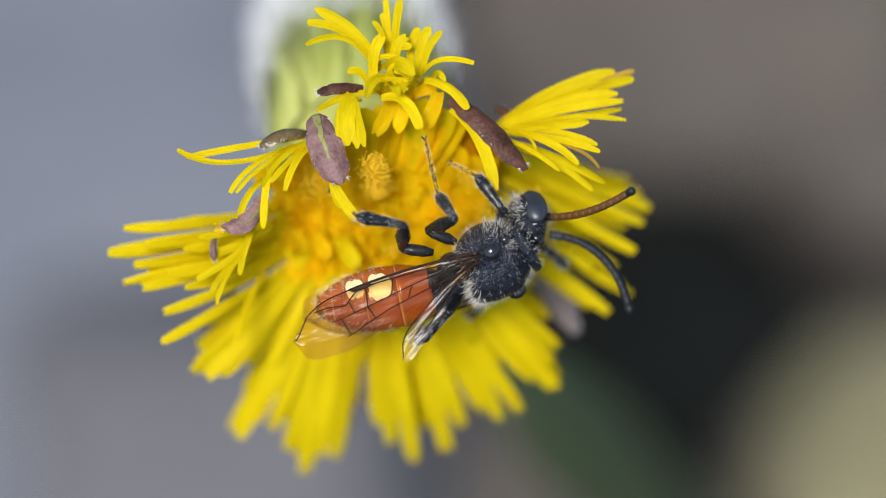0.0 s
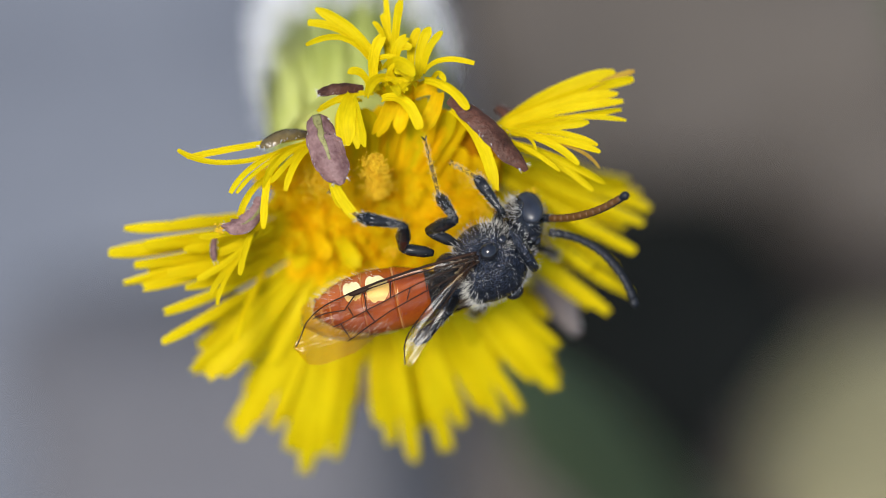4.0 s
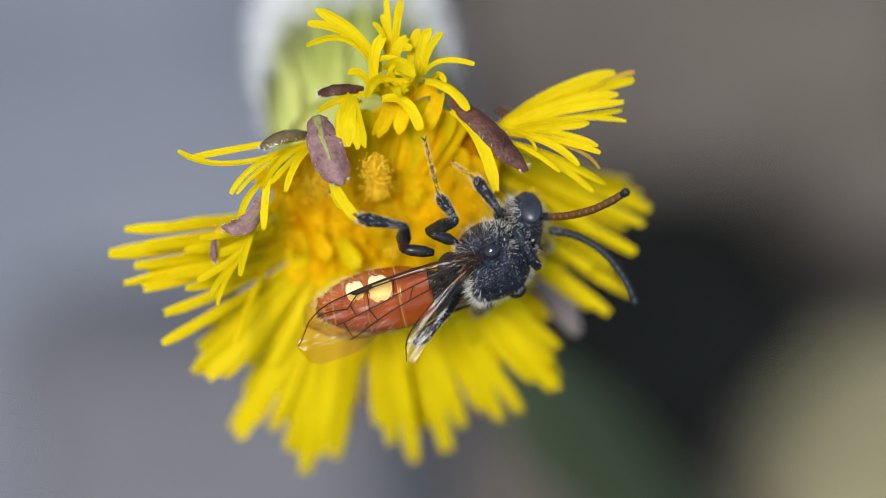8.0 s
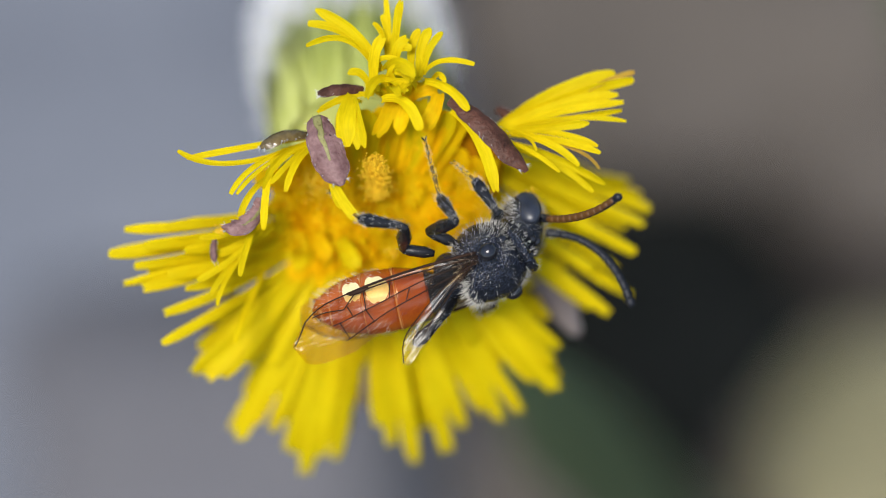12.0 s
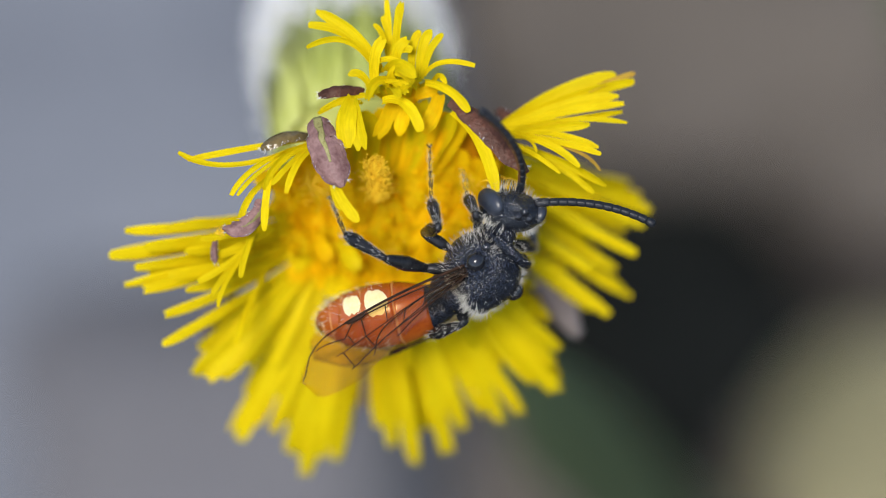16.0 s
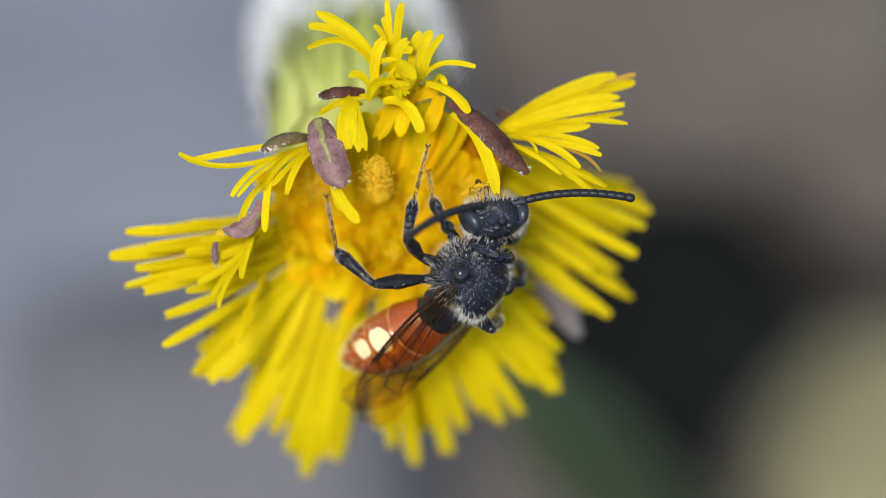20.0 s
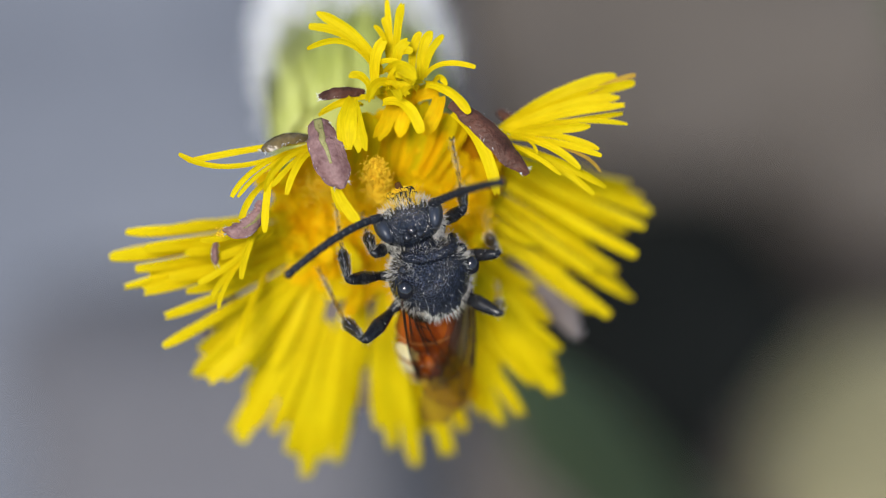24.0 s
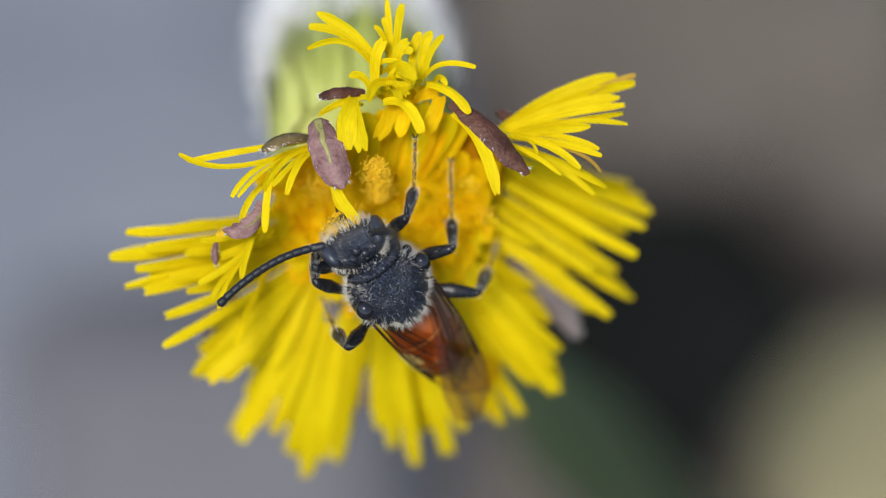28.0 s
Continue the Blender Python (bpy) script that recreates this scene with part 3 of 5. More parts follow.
def disc():
    """The hollow of the head: its floor, the tube florets on it, and the broad inner rays that stand round it."""
    turn = Matrix((DX, DY, AXIS)).transposed()
    sh = Shape()
    sh.ball(DISC - AXIS * 1.3 * MM, (3.7 * MM, 3.0 * MM, 1.0 * MM), turn, 28, 12, lambda d: 1 + 0.05 * noise.noise(d * 6))
    fpart("receptacle", sh, PETAL_DEEP)
    count = 52
    for i in range(count):
        k = math.sqrt((i + 0.5) / count)
        a = i * 2.39996
        x, y = 3.4 * k * math.cos(a), 2.7 * k * math.sin(a)
        root = DISC + (DX * x + DY * y) * MM - AXIS * 0.9 * MM
        way = (AXIS + (DX * x + DY * y * 1.1) * (0.10 + 0.06 * rnd.random()) * k).normalized()
        floret(root, way, rnd.uniform(0.7, 1.3) * MM, rnd.uniform(0.36, 0.52) * MM)
    for i in range(26):                # folded inner rays that lean over the florets
        a = radians(150 + 200 * (i + rnd.uniform(0.1, 0.9)) / 26)
        k = rnd.uniform(0.75, 1.0)
        out = DX * math.cos(a) + DY * math.sin(a)
        root = DISC + (DX * 3.5 * k * math.cos(a) + DY * 2.8 * k * math.sin(a)) * MM - AXIS * 1.2 * MM
        end = root + (AXIS * rnd.uniform(1.0, 1.9) + out * rnd.uniform(0.5, 1.3) + DX * rnd.uniform(-0.3, 0.3)) * MM
        fpart("inner_ray", strap(bez(root, root.lerp(end, 0.5) + AXIS * 0.5 * MM, end, 8), rnd.uniform(0.40, 0.60) * MM, 0.03 * MM, (AXIS * 0.8 - out * 0.6).normalized(), rnd.uniform(0.1, 0.5), rnd.uniform(0.6, 0.9)), PETAL_DEEP if i % 4 else PETAL)


disc()


def wall_ray(x0, y0, d0, x1, y1, d1, half):
    """A broad inner ray that stands in the wall of the hollow."""
    path = bez(P(x0, y0, d0), P((x0 + x1) / 2, (y0 + y1) / 2 + 10, (d0 + d1) / 2 - 0.7), P(x1, y1, d1), 10)
    fpart("inner_ray", strap(path, half * PIX, 0.04 * MM, Vector((rnd.uniform(-0.3, 0.3) + (700 - x0) * 0.003, -0.3, 0.9)), rnd.uniform(0.15, 0.5), 0.75, True, 0.85), PETAL_DEEP)


# two rows of inner rays round the back of the hollow
for i in range(15):
    x = 520 + i * 25 + rnd.uniform(-6, 6)
    wall_ray(x + (680 - x) * 0.22, 385 + rnd.uniform(-12, 12), -5.6, x, 232 + abs(x - 690) * 0.28 + rnd.uniform(-8, 12), -2.9 - rnd.random() * 0.5, rnd.uniform(20, 27))
for i in range(14):
    x = 530 + i * 25 + rnd.uniform(-8, 8)
    wall_ray(x + (680 - x) * 0.25, 400 + rnd.uniform(-10, 20), -5.0, x + rnd.uniform(-8, 8), 275 + abs(x - 690) * 0.25 + rnd.uniform(-12, 25), -3.3 - rnd.random() * 0.6, rnd.uniform(15, 22))


def pollen_column():
    sh = Shape()
    a, c = P(668, 352, -2.0), P(662, 280, -0.5)
    sh.tube(bez(a, a.lerp(c, 0.5), c, 6), [0.06 * MM, 0.08 * MM, 0.10 * MM, 0.11 * MM, 0.10 * MM, 0.08 * MM, 0.05 * MM], 10)
    for i in range(1500):              # loose grains clinging all round it
        k, w = rnd.uniform(0.1, 1.05), rnd.uniform(0, 6.28)
        out = abs(rnd.gauss(0.20, 0.19)) * (0.6 + 0.7 * math.sin(2.9 * k))
        q = a.lerp(c, k) + Vector((math.cos(w), 0.4 * math.sin(w), math.sin(w) * 0.8)) * out * MM + Vector((0, rnd.gauss(0, 0.08), 0)) * MM
        sh.ball(q, (rnd.uniform(0.026, 0.046) * MM,) * 3, None, 5, 4)
    fpart("stamen_column", sh, POLLEN, None, "stamen column covered in loose yellow pollen")


pollen_column()


def pollen_clump(x, y, d, r, count):
    """Grains of pollen caught on a ray or bract."""
    sh = Shape()
    for _ in range(count):
        sh.ball(P(x, y, d) + Vector((rnd.gauss(0, r), rnd.gauss(0, r), rnd.gauss(0, r * 0.4))) * MM, (rnd.uniform(0.022, 0.045) * MM,) * 3, None, 5, 4)
    fpart("pollen_dust", sh, POLLEN, None, "clinging grains of yellow pollen", "stuff")


pollen_clump(388, 407, 0.5, 0.10, 46); pollen_clump(858, 374, -1.6, 0.20, 70); pollen_clump(828, 318, -1.4, 0.16, 60); pollen_clump(694, 442, -1.6, 0.14, 50)
pollen_clump(562, 324, -1.9, 0.34, 260);
# loose florets hanging out of the hollow
lig(640, 490, -5.2, 622, 520, -4.4, 613, 552, -4.2, 13, PETAL_DEEP); lig(604, 420, -4.6, 616, 446, -3.8, 628, 470, -3.8, 16, PETAL); lig(560, 410, -4.6, 566, 436, -3.9, 578, 452, -3.8, 15, PETAL_DEEP)


def bract(x0, y0, d0, x1, y1, d1, x2, y2, d2, wide, label="purple-brown bract with a green midrib and white hairs", normal=(0, 0.1, 1), rib=True, material=None):
    n = 22
    path = [p + Vector((noise.noise(Vector((i * 0.32, x0, 1))), noise.noise(Vector((i * 0.32, y0, 5))), noise.noise(Vector((i * 0.4, x1, 9))))) * 0.12 * wide * MM
            for i, p in enumerate(bez(P(x0, y0, d0), P(x1, y1, d1), P(x2, y2, d2), n))]
    rings = []
    for i in range(n + 1):
        k = i / n
        w = wide * MM * min(1.0, 0.62 + 0.9 * k) * (1 - 0.82 * (max(0.0, k - 0.70) / 0.30) ** 2.4)
        w *= 1 + 0.15 * noise.noise(Vector((k * 6, x0, y0))) + 0.03 * noise.noise(Vector((k * 19, y0, x0)))
        g = 0.25 * w
        t = 0.14 * MM
        rings.append([(-w, -g), (-0.5 * w, -0.1 * g), (0, 0), (0.5 * w, -0.1 * g), (w, -g), (0.5 * w, t - 0.1 * g), (0, t * 1.2), (-0.5 * w, t - 0.1 * g)])
    sh = Shape()
    pts = framed(path, Vector(normal))
    sh.sweep(pts, rings)
    ob = fpart("bract", sh, material or BRACT, None, label)
    if rib:
        sh = Shape()
        sh.tube([c + u * 0.165 * MM for c, s, u in pts[:16:1]], [wide * (0.27 + 0.14 * noise.noise(Vector((i * 0.9, x0, 3.0)))) * MM * (1 - 0.05 * i) for i in range(16)], 8, 0.12, Vector(normal))
        for i in range(40):
            c, sd, u = pts[rnd.randrange(0, 15)]
            sh.hair(c + u * 0.18 * MM + sd * rnd.uniform(-0.25, 0.25) * wide * MM, (u + sd * rnd.uniform(-0.9, 0.9) + Vector((0, rnd.uniform(-0.5, 0.5), 0))).normalized() * rnd.uniform(0.08, 0.2) * MM, 0.009 * MM)
        part("midrib", sh, BRACT_MID, ob, "green midrib with stiff hairs", FLOWER_FOOT)
    sh = Shape()
    for i in range(40):
        j = rnd.randrange(0, n) if rnd.random() < 0.4 else n - 1
        c, s, u = pts[j]
        e = rnd.choice((-1, 1)) * rings[j][4][0] * rnd.uniform(0.8, 1)
        root = c + s * e
        way = (s * e * 600 + u * rnd.uniform(-0.4, 0.6) + (path[-1] - path[-2]).normalized() * rnd.uniform(0.0, 1.0)).normalized() * rnd.uniform(0.07, 0.20) * (1.3 if j == n - 1 else 1.0) * MM
        sh.hair(root, way, 0.009 * MM)
    part("hair_fringe", sh, WOOL, ob, "short white hairs", FLOWER_FOOT, kind="stuff")


bract(560, 208, 0.6, 570, 255, 1.4, 604, 326, 1.3, 0.64)
bract(800, 175, 0.2, 860, 210, 1.0, 930, 302, 0.8, 0.50, normal=(0.5, 0.3, 0.8), rib=False, material=BRACT_DARK)
bract(462, 352, -0.2, 452, 405, 0.5, 392, 402, 0.4, 0.34, normal=(0.6, 0.4, 0.7))
bract(545, 240, -0.8, 500, 226, -0.2, 462, 262, 0.0, 0.34, "olive-brown bract with shining wet edge", (-0.3, 0.7, 0.6), False, BRACT_WET)
bract(640, 158, -0.4, 600, 150, 0.2, 562, 166, 0.2, 0.26, "dark purple bract tip with white edge", (0, 0.7, 0.7), rib=False, material=BRACT_DARK)
bract(380, 420, -1.0, 374, 440, -0.8, 380, 462, -0.8, 0.14, rib=False)
bract(880, 190, -2.6, 900, 205, -2.4, 916, 214, -2.2, 0.26, "dark bract behind the rays", rib=False, material=BRACT_DARK)
bract(900, 440, -6.8, 980, 500, -7.8, 1022, 590, -8.8, 0.55, "grey-lilac bract under the rays", (0.3, -0.2, 1), rib=False, material=LILAC)
bract(905, 425, -7.0, 940, 455, -7.6, 985, 480, -8.2, 0.36, "grey-lilac bract under the rays", (0.3, -0.2, 1), rib=False, material=LILAC)
bract(420, 470, -6.0, 380, 540, -6.6, 358, 600, -7.2, 0.5, "grey-lilac bract under the rays", (-0.3, -0.2, 1), rib=False, material=LILAC)
bract(520, 500, -6.0, 490, 600, -7.6, 470, 680, -8.6, 0.6, "grey-lilac bract under the rays", (0, -0.2, 1), rib=False, material=LILAC)
bract(590, 520, -6.0, 560, 640, -7.8, 545, 720, -9.0, 0.6, "grey-lilac bract under the rays", (0, -0.2, 1), rib=False, material=LILAC)
bract(650, 520, -6.2, 645, 640, -8.0, 642, 720, -9.2, 0.6, "grey-lilac bract under the rays", (0, -0.2, 1), rib=False, material=LILAC)
bract(800, 500, -6.0, 820, 600, -7.4, 850, 690, -8.4, 0.6, "grey-lilac bract under the rays", (0, -0.2, 1), rib=False, material=LILAC)


def involucre():
    """The green cup below the head and the woolly stalk that carries it."""
    top, base = P(648, 300, -8.0), P(612, 25, -22.0)
    way = (base - top).normalized()
    path = [top.lerp(base, k) for k in (0, 0.2, 0.45, 0.7, 0.9, 1.0)]
    sh = Shape()
    sh.tube(path, [3.2 * MM, 3.6 * MM, 3.7 * MM, 3.65 * MM, 3.4 * MM, 2.8 * MM], 28)
    cup = fpart("involucre", sh, GREEN, None, "pale green cup of bracts")
    side = way.orthogonal().normalized()
    up = way.cross(side)
    for i in range(21):
        a = 2 * math.pi * i / 21 + rnd.uniform(-0.05, 0.05)
        out = side * math.cos(a) + up * math.sin(a)
        r = 3.58 * MM
        p = [base + out * 2.4 * MM + way * 0.2 * MM, base.lerp(top, 0.25) + out * r, base.lerp(top, 0.6) + out * r * 1.02, top + out * r * 0.98 - way * rnd.uniform(0, 0.5) * MM]
        rings = [[(-w, 0), (0, 0.02 * MM), (w, 0), (0, 0.06 * MM)] for w in (0.8 * MM, 1.15 * MM, 1.1 * MM, 0.5 * MM)]
        b = Shape()
        b.sweep([(c, way.cross(out), out) for c in p], rings)
        part("scale_bract", b, GREEN, cup, "", FLOWER_FOOT)
    foot = FLOWER_FOOT
    path = bez(base - way * 1.0 * MM, base + way * 26 * MM, foot, 16)
    sh = Shape()
    sh.tube(path, [2.5 * MM] + [2.3 * MM] * 15 + [2.6 * MM], 18)
    fpart("stalk", sh, STALK, None, "pale stalk under white wool")
    sh = Shape()
    for i in range(11600):
        a = rnd.uniform(0, 6.283)
        if i < 9200:
            k = rnd.uniform(0.25, 1.12)
            c = top.lerp(base, k)
            r = (3.72 if k < 0.9 else 3.3) * MM
            if rnd.random() > max(0.0, k - 0.42) * 2.6 + (0.02 if math.cos(a) * side.x + math.sin(a) * up.x < -0.75 else 0):
                continue
        else:
            j = rnd.randrange(0, 9)
            c, r = path[j].lerp(path[j + 1], rnd.random()), 2.3 * MM
        out = side * math.cos(a) + up * math.sin(a)
        sh.hair(c + out * r * 0.97, (out * rnd.uniform(0.2, 1) + way * rnd.uniform(-1, 1) + side * rnd.uniform(-0.6, 0.6)).normalized() * rnd.uniform(0.45, 1.1) * MM, 0.06 * MM)
    fpart("wool", sh, WOOL, None, "white cottony wool", "stuff")


involucre()

# ---- the bee: a slender red-bellied solitary bee; bee space is x forward, y left, z to the back's side ----
bee = thing("bee", STAGE @ Matrix.Translation(P(872, 462)), "small black bee with pale hair, rust-red abdomen and cream spots", "bee")
brnd = random.Random(21)


def V(x, y, z):
    return Vector((x, y, z)) * MM


def fur(sh, centre, radii, count, keep, long, r, lean, bend=None):
    """Hairs over an ellipsoid, where keep(direction) says so."""
    made = 0
    for _ in range(count * 12):
        if made >= count:
            break
        d = Vector((brnd.gauss(0, 1), brnd.gauss(0, 1), brnd.gauss(0, 1))).normalized()
        if brnd.random() > keep(d):
            continue
        k = bend(d) if bend else 1.0
        root = Vector(centre) + Vector((d.x * radii[0], d.y * radii[1], d.z * radii[2])) * k * 0.99
        if (root - V(0.14, 1.42, 0.68)).length < 0.55 * MM or (root - V(0.14, -1.42, 0.68)).length < 0.30 * MM:
            continue                    # bare round the wing roots
        nrm = Vector((d.x / radii[0], d.y / radii[1], d.z / radii[2])).normalized()
        way = (nrm + Vector(lean) + Vector((brnd.uniform(-0.4, 0.4), brnd.uniform(-0.4, 0.4), brnd.uniform(-0.4, 0.4)))).normalized()
        sh.hair(root, way * long * brnd.uniform(0.55, 1.15), r)
        made += 1


def thorax_bend(d):
    k = 1.0 - 0.10 * max(0, d.x) ** 2 - 0.12 * max(0, -d.x) ** 3
    k += 0.05 * math.exp(-((d.x + 0.55) ** 2) / 0.03) * max(0, d.z) - 0.035 * math.exp(-((d.x + 0.28) ** 2) / 0.004) * max(0, d.z)
    return k * (1 - 0.05 * max(0, d.z) ** 6)


THR = V(1.58, 1.58, 1.42)
sh = Shape()
sh.ball((0, 0, 0), THR, None, 40, 26, thorax_bend)
sh.ball(V(-1.36, 0, -0.36), V(0.74, 1.00, 0.90), None, 20, 12)
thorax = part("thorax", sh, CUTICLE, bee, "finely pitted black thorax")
sh = Shape()
sh.tube([V(1.25, 1.05 * math.sin(a), 0.12 + 0.95 * math.cos(a)) for a in [-1.5 + 0.25 * i for i in range(13)]], [0.20 * MM] * 13, 8, 1, Vector((1, 0, 0)))
part("collar", sh, CUTICLE, thorax)
sh = Shape()
sh.ball(V(-1.0, 0, 0.94), V(0.36, 0.70, 0.26), None, 18, 10)
part("scutellum", sh, CUTICLE, thorax)
for s in (1, -1):
    sh = Shape()
    sh.ball(V(0.14, 1.42 * s, 0.69), V(0.38, 0.32, 0.34), Euler((0.42 * s, 0, 0)).to_matrix(), 20, 14)
    part("tegula", sh, SHINY, thorax, "glossy black shield at the wing root")
    sh = Shape()
    sh.ball(V(0.80, 1.27 * s, 0.44), V(0.21, 0.18, 0.20), None, 14, 10)
    part("pronotal_lobe", sh, SHINY, thorax)
sh = Shape()
fur(sh, (0, 0, 0), THR, 750, lambda d: 1.0 if abs(d.y) > 0.62 and d.z < 0.5 else (0.9 if d.x < -0.75 and d.z < 0.75 else 0.0), 0.30 * MM, 0.0050 * MM, (0.25, 0, 0.1), thorax_bend)
fur(sh, (0, 0, 0), THR, 300, lambda d: 1.0 if abs(d.y) > 0.55 and d.x > 0.25 and d.z < 0.6 else 0.0, 0.30 * MM, 0.007 * MM, (0.1, 0, 0.1), thorax_bend)
fur(sh, V(-1.0, 0, 0.86), V(0.40, 0.75, 0.3), 150, lambda d: 1.0 if d.x < 0.1 and d.z > -0.5 else 0.0, 0.38 * MM, 0.0075 * MM, (-0.9, 0, 0.0))
fur(sh, V(1.35, 0, 0.1), V(0.3, 1.2, 1.1), 110, lambda d: 1.0 if d.z > -0.3 else 0.3, 0.17 * MM, 0.009 * MM, (0.6, 0, 0.3))
fur(sh, (0, 0, 0), THR, 420, lambda d: 1.0 if d.y < -0.55 and abs(d.z) < 0.55 else 0.0, 0.36 * MM, 0.0060 * MM, (0.0, 0, 0.0), thorax_bend)
part("side_fur", sh, HAIR, thorax, "pale buff hairs", kind="stuff")
sh = Shape()
fur(sh, (0, 0, 0), THR, 760, lambda d: (0.12 if d.x * d.x + d.y * d.y < 0.5 else 1.0) if d.z > 0.05 else 0.05, 0.22 * MM, 0.0045 * MM, (-0.35, 0, 0), thorax_bend)
part("back_fur", sh, HAIR, thorax, "sparse short pale hairs", kind="stuff")

# head space: x out of the face, y left, z to the crown
HDR = V(0.82, 1.24, 1.05)


def head_bend(d):
    return 1 - 0.10 * max(0, -d.z) ** 2 - 0.08 * max(0, -d.x) ** 2


sh = Shape()
sh.ball((0, 0, 0), HDR, None, 34, 22, head_bend)
sh.ball(V(0.55, 0, -0.62), V(0.42, 0.52, 0.42), None, 18, 10)
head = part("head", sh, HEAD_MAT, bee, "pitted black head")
for s in (1, -1):
    sh = Shape()
    sh.ball(V(0.18, 0.98 * s, 0.14), V(0.50, 0.32, 0.74), Euler((0.12 * s, 0, 0.25 * s)).to_matrix(), 22, 16)
    part("compound_eye", sh, EYE_MAT, head, "grey-black shining compound eye")
    sh = Shape()
    sh.tube([V(0.55, 0.46 * s, -0.86), V(0.72, 0.40 * s, -1.05), V(0.76, 0.12 * s, -1.20)], [0.17 * MM, 0.14 * MM, 0.06 * MM], 8)
    part("mandible", sh, LEG_MAT, head)
for x, y in ((0.34, 0.0), (0.14, 0.24), (0.14, -0.24)):
    sh = Shape()
    sh.ball(V(x, y, 1.09 * math.sqrt(1 - (x / 0.82) ** 2 - (y / 1.24) ** 2)), (0.17 * MM,) * 3, None, 12, 8)
    part("ocellus", sh, SHINY, head)
sh = Shape()
fur(sh, (0, 0, 0), HDR, 340, lambda d: 1.0 if d.x > 0.3 and d.z < 0.25 and abs(d.y) < 0.75 else 0.0, 0.34 * MM, 0.0075 * MM, (0.3, 0, -0.3), head_bend)
fur(sh, (0, 0, 0), HDR, 170, lambda d: 1.0 if d.x < -0.35 and abs(d.y) > 0.3 or d.z < -0.7 else 0.0, 0.36 * MM, 0.011 * MM, (-0.2, 0, 0), head_bend)
fur(sh, (0, 0, 0), HDR, 110, lambda d: 1.0 if d.x < -0.25 and abs(d.y) > 0.72 and abs(d.z) < 0.6 else 0.0, 0.30 * MM, 0.009 * MM, (-0.6, 0, 0), head_bend)
fur(sh, (0, 0, 0), HDR, 220, lambda d: 1.0 if d.y < -0.5 and d.x < 0.3 and d.z < 0.6 else 0.0, 0.34 * MM, 0.007 * MM, (-0.3, -0.3, 0), head_bend)
part("face_fur", sh, HAIR, head, "dense pale facial hair", kind="stuff")
sh = Shape()
fur(sh, (0, 0, 0), HDR, 50, lambda d: 1.0 if d.z > 0.2 else 0.0, 0.24 * MM, 0.008 * MM, (0.3, 0, 0.2), head_bend)
part("crown_fur", sh, HAIR_GREY, head, "sparse grey hairs", kind="stuff")
sh = Shape()
for _ in range(620):
    sh.ball(V(0.62 + brnd.uniform(-0.25, 0.30), brnd.gauss(0, 0.32), -0.92 + brnd.gauss(0, 0.13)), (brnd.uniform(0.02, 0.045) * MM,) * 3, None, 5, 4)
fur(sh, (0, 0, 0), HDR, 380, lambda d: 1.0 if d.x > 0.2 and d.z < -0.35 and abs(d.y) < 0.6 else 0.0, 0.40 * MM, 0.014 * MM, (0.4, 0, -0.4), head_bend)
fur(sh, (0, 0, 0), HDR, 170, lambda d: 1.0 if d.x > 0.72 and d.z < 0.1 and abs(d.y) < 0.42 else 0.0, 0.38 * MM, 0.013 * MM, (0.4, 0, 0), head_bend)
part("pollen_dust", sh, POLLEN, head, "yellow pollen stuck to the face", kind="stuff")
sh = Shape()
sh.tube([V(0.6, 0, -1.05), V(0.72, 0, -1.6), V(0.62, 0, -1.75)], [0.16 * MM, 0.12 * MM, 0.05 * MM], 8)
part("tongue", sh, ANT_LOW, head, "brown tongue")

neck_shape = Shape()
neck_shape.tube([V(x, 0, 0) for x in (0.7, 1.2, 1.6, 1.9, 2.2)], [0.62 * MM, 0.72 * MM, 0.66 * MM, 0.56 * MM, 0.40 * MM], 16)
neck = part("neck", neck_shape, CUTICLE, bee, "short black neck")

# abdomen space: root at the waist, x towards the thorax
ABL = 5.4


def abd_r(k):
    """Radius at k from waist (0) to tip (1)."""
    if k < 0.52:
        return 0.30 + 0.98 * math.sin(math.pi / 2 * k / 0.52) ** 0.8
    return 0.02 + 1.26 * max(0.0, 1 - ((k - 0.52) / 0.48) ** 2.1) ** 0.62


def tergite(name, k0, k1, material, label, parent=None, lift=0.0):
    sh = Shape()
    path, rad = [], []
    for i in range(9):
        k = k0 + (k1 - k0) * i / 8
        path.append(V(-ABL * k, 0, -0.45 * k * k))
        rad.append((abd_r(k) + lift + 0.035 * (i / 8) ** 2) * MM)
    path.append(path[-1] + V(0.06, 0, 0))
    rad.append((abd_r(k1) - 0.05) * MM)
    sh.tube(path, rad, 30, 0.86, Vector((0, 0, 1)))
    return part(name, sh, material, parent or bee, label)


abdomen = tergite("abdomen", 0.0, 0.205, CUTICLE, "black first segment of the abdomen")
cuts = (0.195, 0.42, 0.645, 0.79, 0.88, 0.95, 0.99)
for i in range(6):
    tergite("tergite", cuts[i], cuts[i + 1], RUST, "glossy rust-red plate", abdomen, 0.03 - 0.005 * i)
    if i < 5:
        tergite("margin", cuts[i + 1] - 0.016, cuts[i + 1] + 0.002, AMBER, "thin amber hind margin", abdomen, 0.052 - 0.005 * i)
